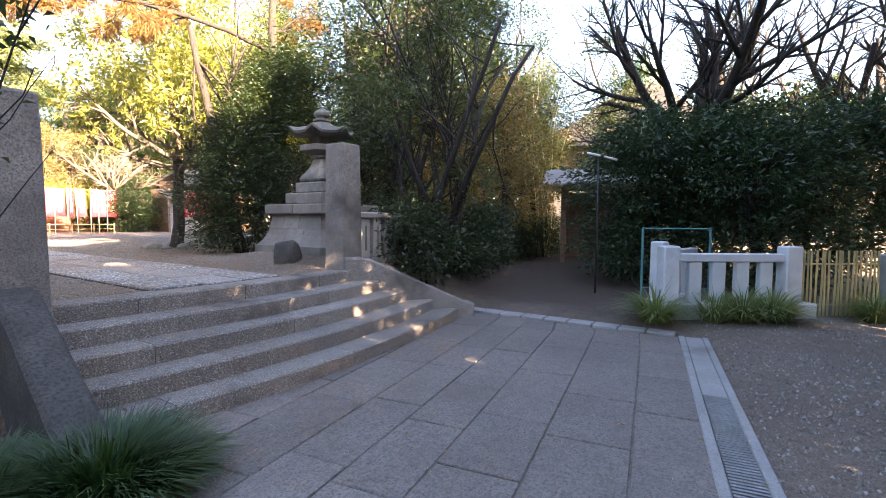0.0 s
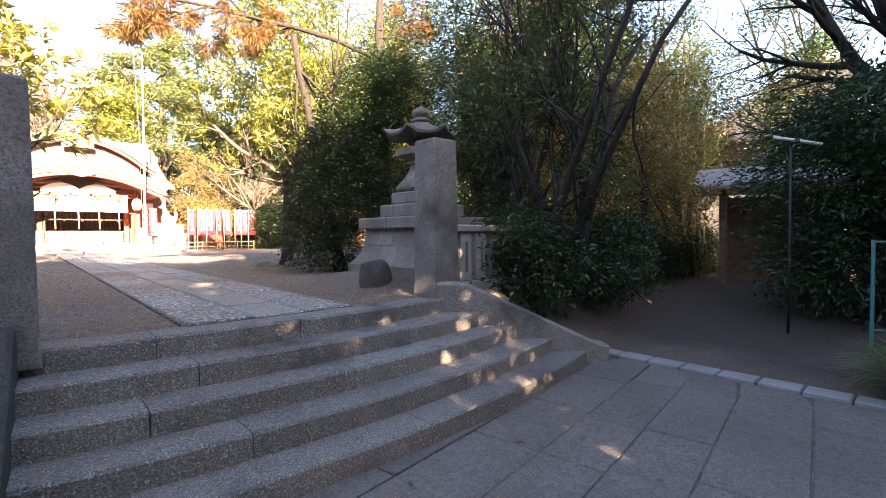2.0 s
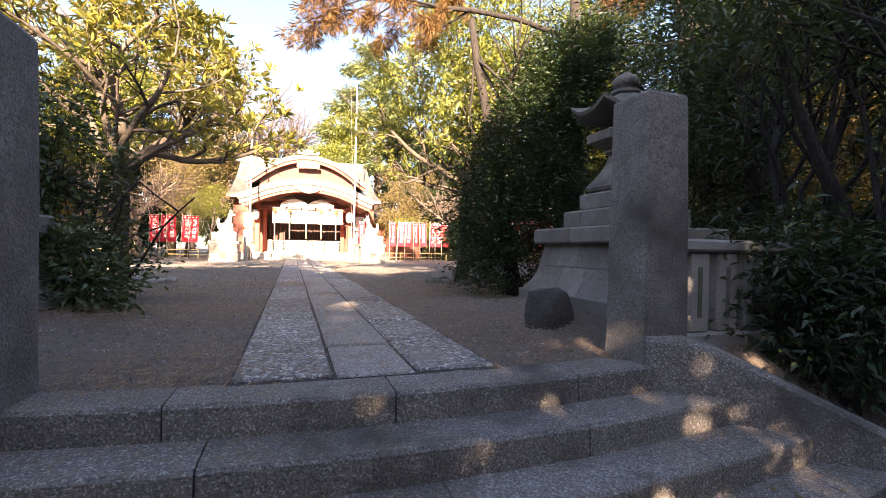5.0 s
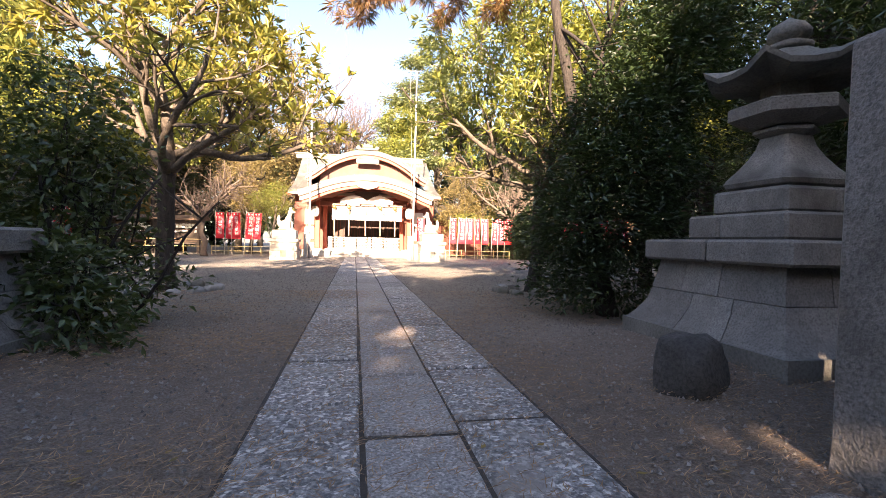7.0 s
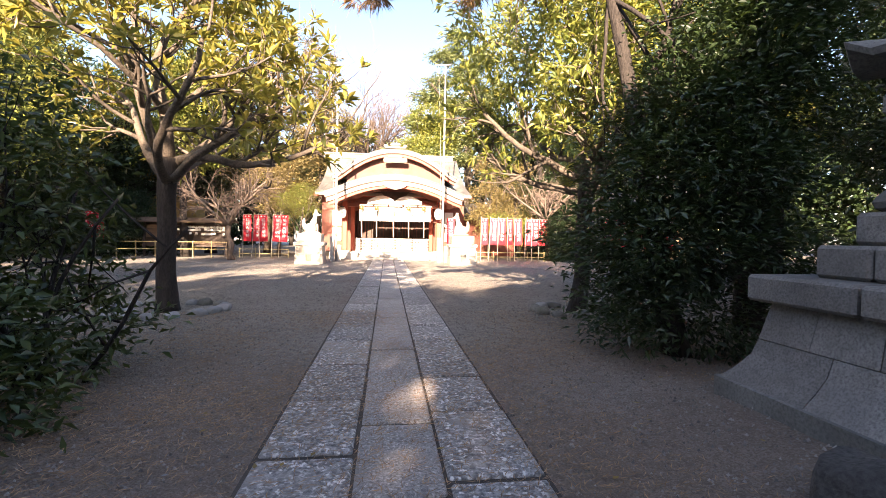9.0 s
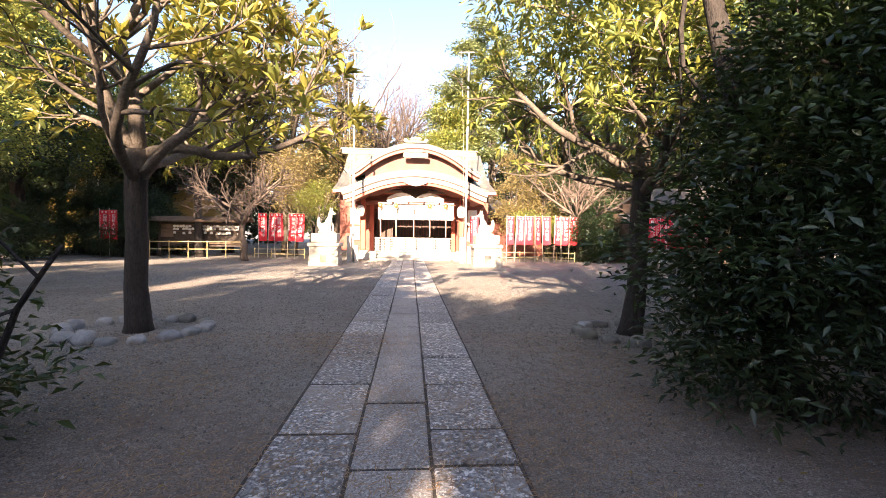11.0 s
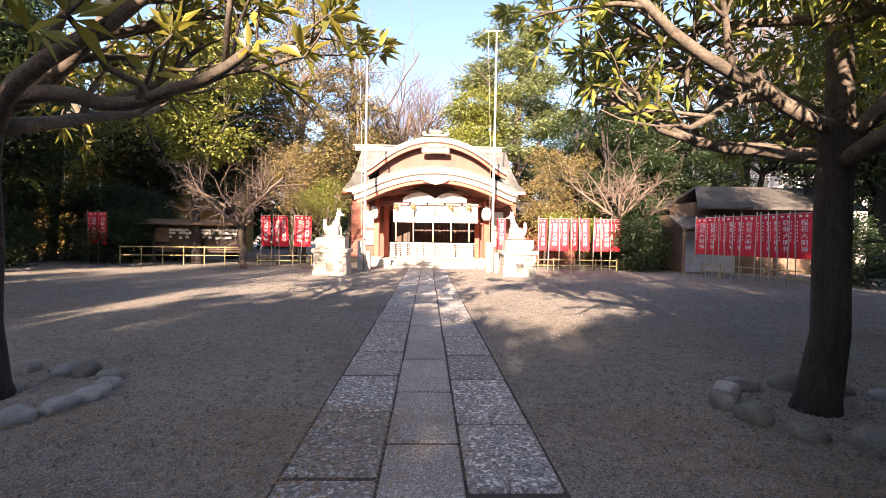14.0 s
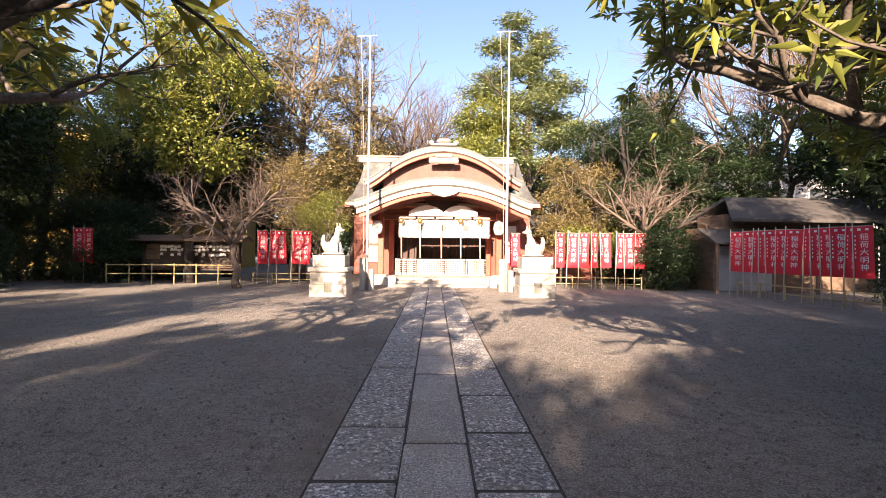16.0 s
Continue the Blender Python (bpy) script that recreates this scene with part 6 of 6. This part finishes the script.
part("finial_dome", Geo().lathe([(0.72, 9.2), (0.78, 9.5), (0.7, 9.85), (0.45, 10.15), (0.12, 10.3), (0.03, 10.6)], 16), M_GREEN, dome, smooth=True)

# white stone fence, bamboo screen, gate
wf = thing("stone_fence", pose(4.45, 2.45, 0.17, 0, 0, -56.5), "low white stone fence of square posts and flat pickets", "fence")
part("plinth", Geo().box(-0.15, 2.1, -0.16, 0.16, -0.15, 0.17, 0.02), M_WSTONE, wf)
for x in (0.0, 1.78):
    part("corner_post", Geo().box(x - 0.12, x + 0.12, -0.12, 0.12, 0.17, 0.99, 0.02), M_WSTONE, wf)
part("rail", Geo().box(0.12, 1.66, -0.07, 0.07, 0.76, 0.88, 0.012), M_WSTONE, wf)
for k in range(4):
    x = 0.38 + k * 0.345
    part("picket", Geo().box(x - 0.095, x + 0.095, -0.05, 0.05, 0.17, 0.758, 0.01), M_WSTONE, wf)
wf2 = thing("stone_fence", pose(4.56, 2.64, 0.17, 0, 0, -15), "low white stone fence running back from the corner", "fence")
part("plinth", Geo().box(0.0, 1.5, -0.14, 0.14, -0.15, 0.17, 0.02), M_WSTONE, wf2)
part("rail", Geo().box(0.1, 1.5, -0.06, 0.06, 0.78, 0.90, 0.012), M_WSTONE, wf2)
part("corner_post", Geo().box(0.02, 0.24, -0.1, 0.1, 0.17, 1.04, 0.02), M_WSTONE, wf2)
for k in range(3):
    part("picket", Geo().box(0.34 + k * 0.34, 0.52 + k * 0.34, -0.05, 0.05, 0.17, 0.778, 0.01), M_WSTONE, wf2)
screen = thing("bamboo_screen", pose(5.47, 0.90, 0.05, 0, 0, -56.5), "upright screen of split yellow bamboo canes", "fence")
cane = Geo().tube([(0, 0, 0.0), (0.004, 0, 0.5), (0, 0, 1.05)], [0.016, 0.015, 0.014], 6).mesh("cane", M_BAMBOO)
for k in range(19):
    part("cane", cane, M_BAMBOO, screen, m=pose(0.06 + k * 0.066, 0.01 * math.sin(k * 2.1), 0, 0, 1.2 * math.sin(k * 1.7), 0))
for z in (0.25, 0.85):
    part("cross_cane", Geo().tube([(0, 0.03, z), (1.3, 0.03, z)], 0.014, 6), M_BAMBOO, screen)
part("end_post", Geo().box(1.32, 1.56, -0.12, 0.12, -0.1, 1.0, 0.02), M_STONE, screen)
gate = thing("steel_gate", pose(5.85, 3.05, 0.13, 0, 0, -62), "thin teal-painted steel gate frame", "gate")
for x in (0.0, 1.15):
    part("frame_post", Geo().tube([(x, 0, -0.1), (x, 0, 1.28)], 0.022, 8), M_TEAL, gate)
for z in (1.26, 0.2):
    part("frame_rail", Geo().tube([(0, 0, z), (1.15, 0, z)], 0.012, 8), M_TEAL, gate)


def tuft(name, at, n, length, width, mat, seed, label, radius, up=0.9, group="", sag=0.5):
    """A clump of arching blades, each bent over in three pieces."""
    rng = np.random.default_rng(seed)
    v, f = [], []
    for k in range(n):
        a = rng.uniform(0, 6.283)
        r = radius * math.sqrt(rng.uniform())
        b = Vector((r * math.cos(a), r * math.sin(a), 0.0))
        lean = Vector((math.cos(a) * (0.25 + r / radius) + rng.normal() * 0.25, math.sin(a) * (0.25 + r / radius) + rng.normal() * 0.25, up * rng.uniform(0.7, 1.5))).normalized()
        ln = length * rng.uniform(0.6, 1.15)
        sd = Vector((-lean.y, lean.x, 0)).normalized() * width / 2
        p, d, pts = b, lean, []
        for s in range(4):
            pts.append(p.copy())
            p = p + d * ln / 3.5
            d = (d - Vector((0, 0, sag))).normalized()
        base = len(v)
        for s, q in enumerate(pts):
            w = (1.0, 1.0, 0.75, 0.15)[s]
            v += [q - sd * w, q + sd * w]
        f += [(base + 2 * s, base + 2 * s + 1, base + 2 * s + 3, base + 2 * s + 2) for s in range(3)]
    me = raw_mesh(name, [tuple(q) for q in v], f, mat)
    ob = put(name, me, mat, label=label, category="grass", group=group)
    ob.matrix_basis = pose(*at)
    return ob


tuft("mondo_grass", (-1.95, 4.45, 0.05), 2600, 0.40, 0.013, L_GRASS, 3, "round tussock of dark mondo grass at the foot of the steps", 0.42, 1.1, "", 0.42)
tuft("mondo_grass", (-2.45, 4.75, 0.08), 1400, 0.36, 0.013, L_GRASS, 4, "round tussock of dark mondo grass at the foot of the steps", 0.34, 1.1, "", 0.42)
for x, y, z, n, s in ((4.05, 2.55, 0.1, 170, 5), (4.55, 1.85, 0.1, 150, 6), (4.75, 1.5, 0.1, 190, 7), (4.98, 1.15, 0.1, 190, 8), (5.7, -0.05, 0.1, 150, 9), (6.1, -0.6, 0.1, 150, 10)):
    tuft("liriope_clump", (x, y, z), n * 2, 0.72, 0.018, L_LILY, s, "clump of striped yellow-green liriope leaves", 0.16, 1.5, "liriope clumps", 0.55)

# litter: pine needles, fallen leaves



def litter(name, n, area, length, width, mat, label, seed):
    rng = np.random.default_rng(seed)
    v, f = [], []
    for k in range(n):
        x, y = rng.uniform(area[0], area[1]), rng.uniform(area[2], area[3])
        if noise.noise((x * 0.7, y * 0.7, seed)) < rng.uniform(-0.5, 0.4):
            continue
        z = step_top(x, y) + 0.004 + rng.uniform(0, 0.006)
        a = rng.uniform(0, 3.1416)
        dx, dy = math.cos(a) * length * rng.uniform(0.5, 1.2) / 2, math.sin(a) * length * rng.uniform(0.5, 1.2) / 2
        wx, wy = -math.sin(a) * width / 2, math.cos(a) * width / 2
        b = len(v)
        bend = rng.uniform(-0.15, 0.15)
        mx, my = x - dy * bend, y + dx * bend
        v += [(x - dx, y - dy, z), (mx - wx, my - wy, z), (x + dx, y + dy, z + 0.002), (mx + wx, my + wy, z + 0.001)]
        f.append((b, b + 1, b + 2, b + 3))
    put(name, raw_mesh(name, v, f, mat), mat, label=label, category="litter", kind="stuff")


def step_top(x, y):
    """Height of the walking surface."""
    if -1.7 < x < end_x(y, 1) and y < 6.42:
        z = 0.014
        for i in range(5):
            if y > CY - math.sqrt((CY - NOSE[i]) ** 2 - (x - CX) ** 2):
                z = (i + 1) * RISE + 0.002
        return z
    if y < 6.0 and x < 3.6:
        return max(0.014, ground_z(x, y) + 0.004)
    if abs(x) < 0.75 and y > 6.4:
        return UP + 0.02
    return ground_z(x, y) + 0.006


litter("pine_needles", 12000, (-1.7, 2.9, 4.0, 6.4), 0.09, 0.0026, M_NEEDLE, "scattered brown pine needles on the steps", 1)
litter("pine_needles", 80000, (-4.2, 4.4, 6.4, 13.5), 0.085, 0.0046, M_NEEDLE, "scattered brown pine needles on the earth", 2)
litter("pine_needles", 7000, (-3.0, 3.6, 1.6, 5.0), 0.09, 0.003, M_NEEDLE, "scattered brown pine needles on the pavement", 3)
litter("fallen_leaves", 420, (-3.0, 6.0, 1.0, 14.0), 0.05, 0.026, L_AUT, "few fallen brown leaves on the ground", 4)
litter("pale_leaves", 260, (-6.0, 7.0, 8.0, 22.0), 0.04, 0.02, M_ROCK, "small pale chips and leaves on the court", 5)


def gravel(n, area, size, seed, label):
    """Loose chips: small three-sided lumps pressed into the earth."""
    rng = np.random.default_rng(seed)
    v, f = [], []
    for k in range(n):
        x, y = rng.uniform(area[0], area[1]), rng.uniform(area[2], area[3])
        if abs(x) < 0.78 and y > 6.0:
            continue
        r = size * rng.uniform(0.4, 1.5) ** 1.5
        z = ground_z(x, y) - 0.008
        a = rng.uniform(0, 6.28)
        b = len(v)
        v += [(x + r * math.cos(a + t), y + r * math.sin(a + t) * 0.8, z) for t in (0, 2.0, 4.1)] + [(x + rng.normal() * r * 0.2, y + rng.normal() * r * 0.2, z + r * rng.uniform(0.5, 0.9) + 0.006)]
        f += [(b, b + 1, b + 3), (b + 1, b + 2, b + 3), (b + 2, b, b + 3)]
    put("gravel", raw_mesh("gravel", v, f, M_CHIP), M_CHIP, label=label, category="gravel", kind="stuff")


gravel(26000, (-4.5, 4.5, 6.5, 14.0), 0.009, 1, "fine grey grit trodden into the court")
gravel(30000, (-9.0, 9.0, 12.0, 24.0), 0.012, 2, "fine grey grit trodden into the far court")
gravel(9000, (0.0, 7.0, -1.0, 2.0), 0.013, 3, "loose grit on the bare earth by the drain")
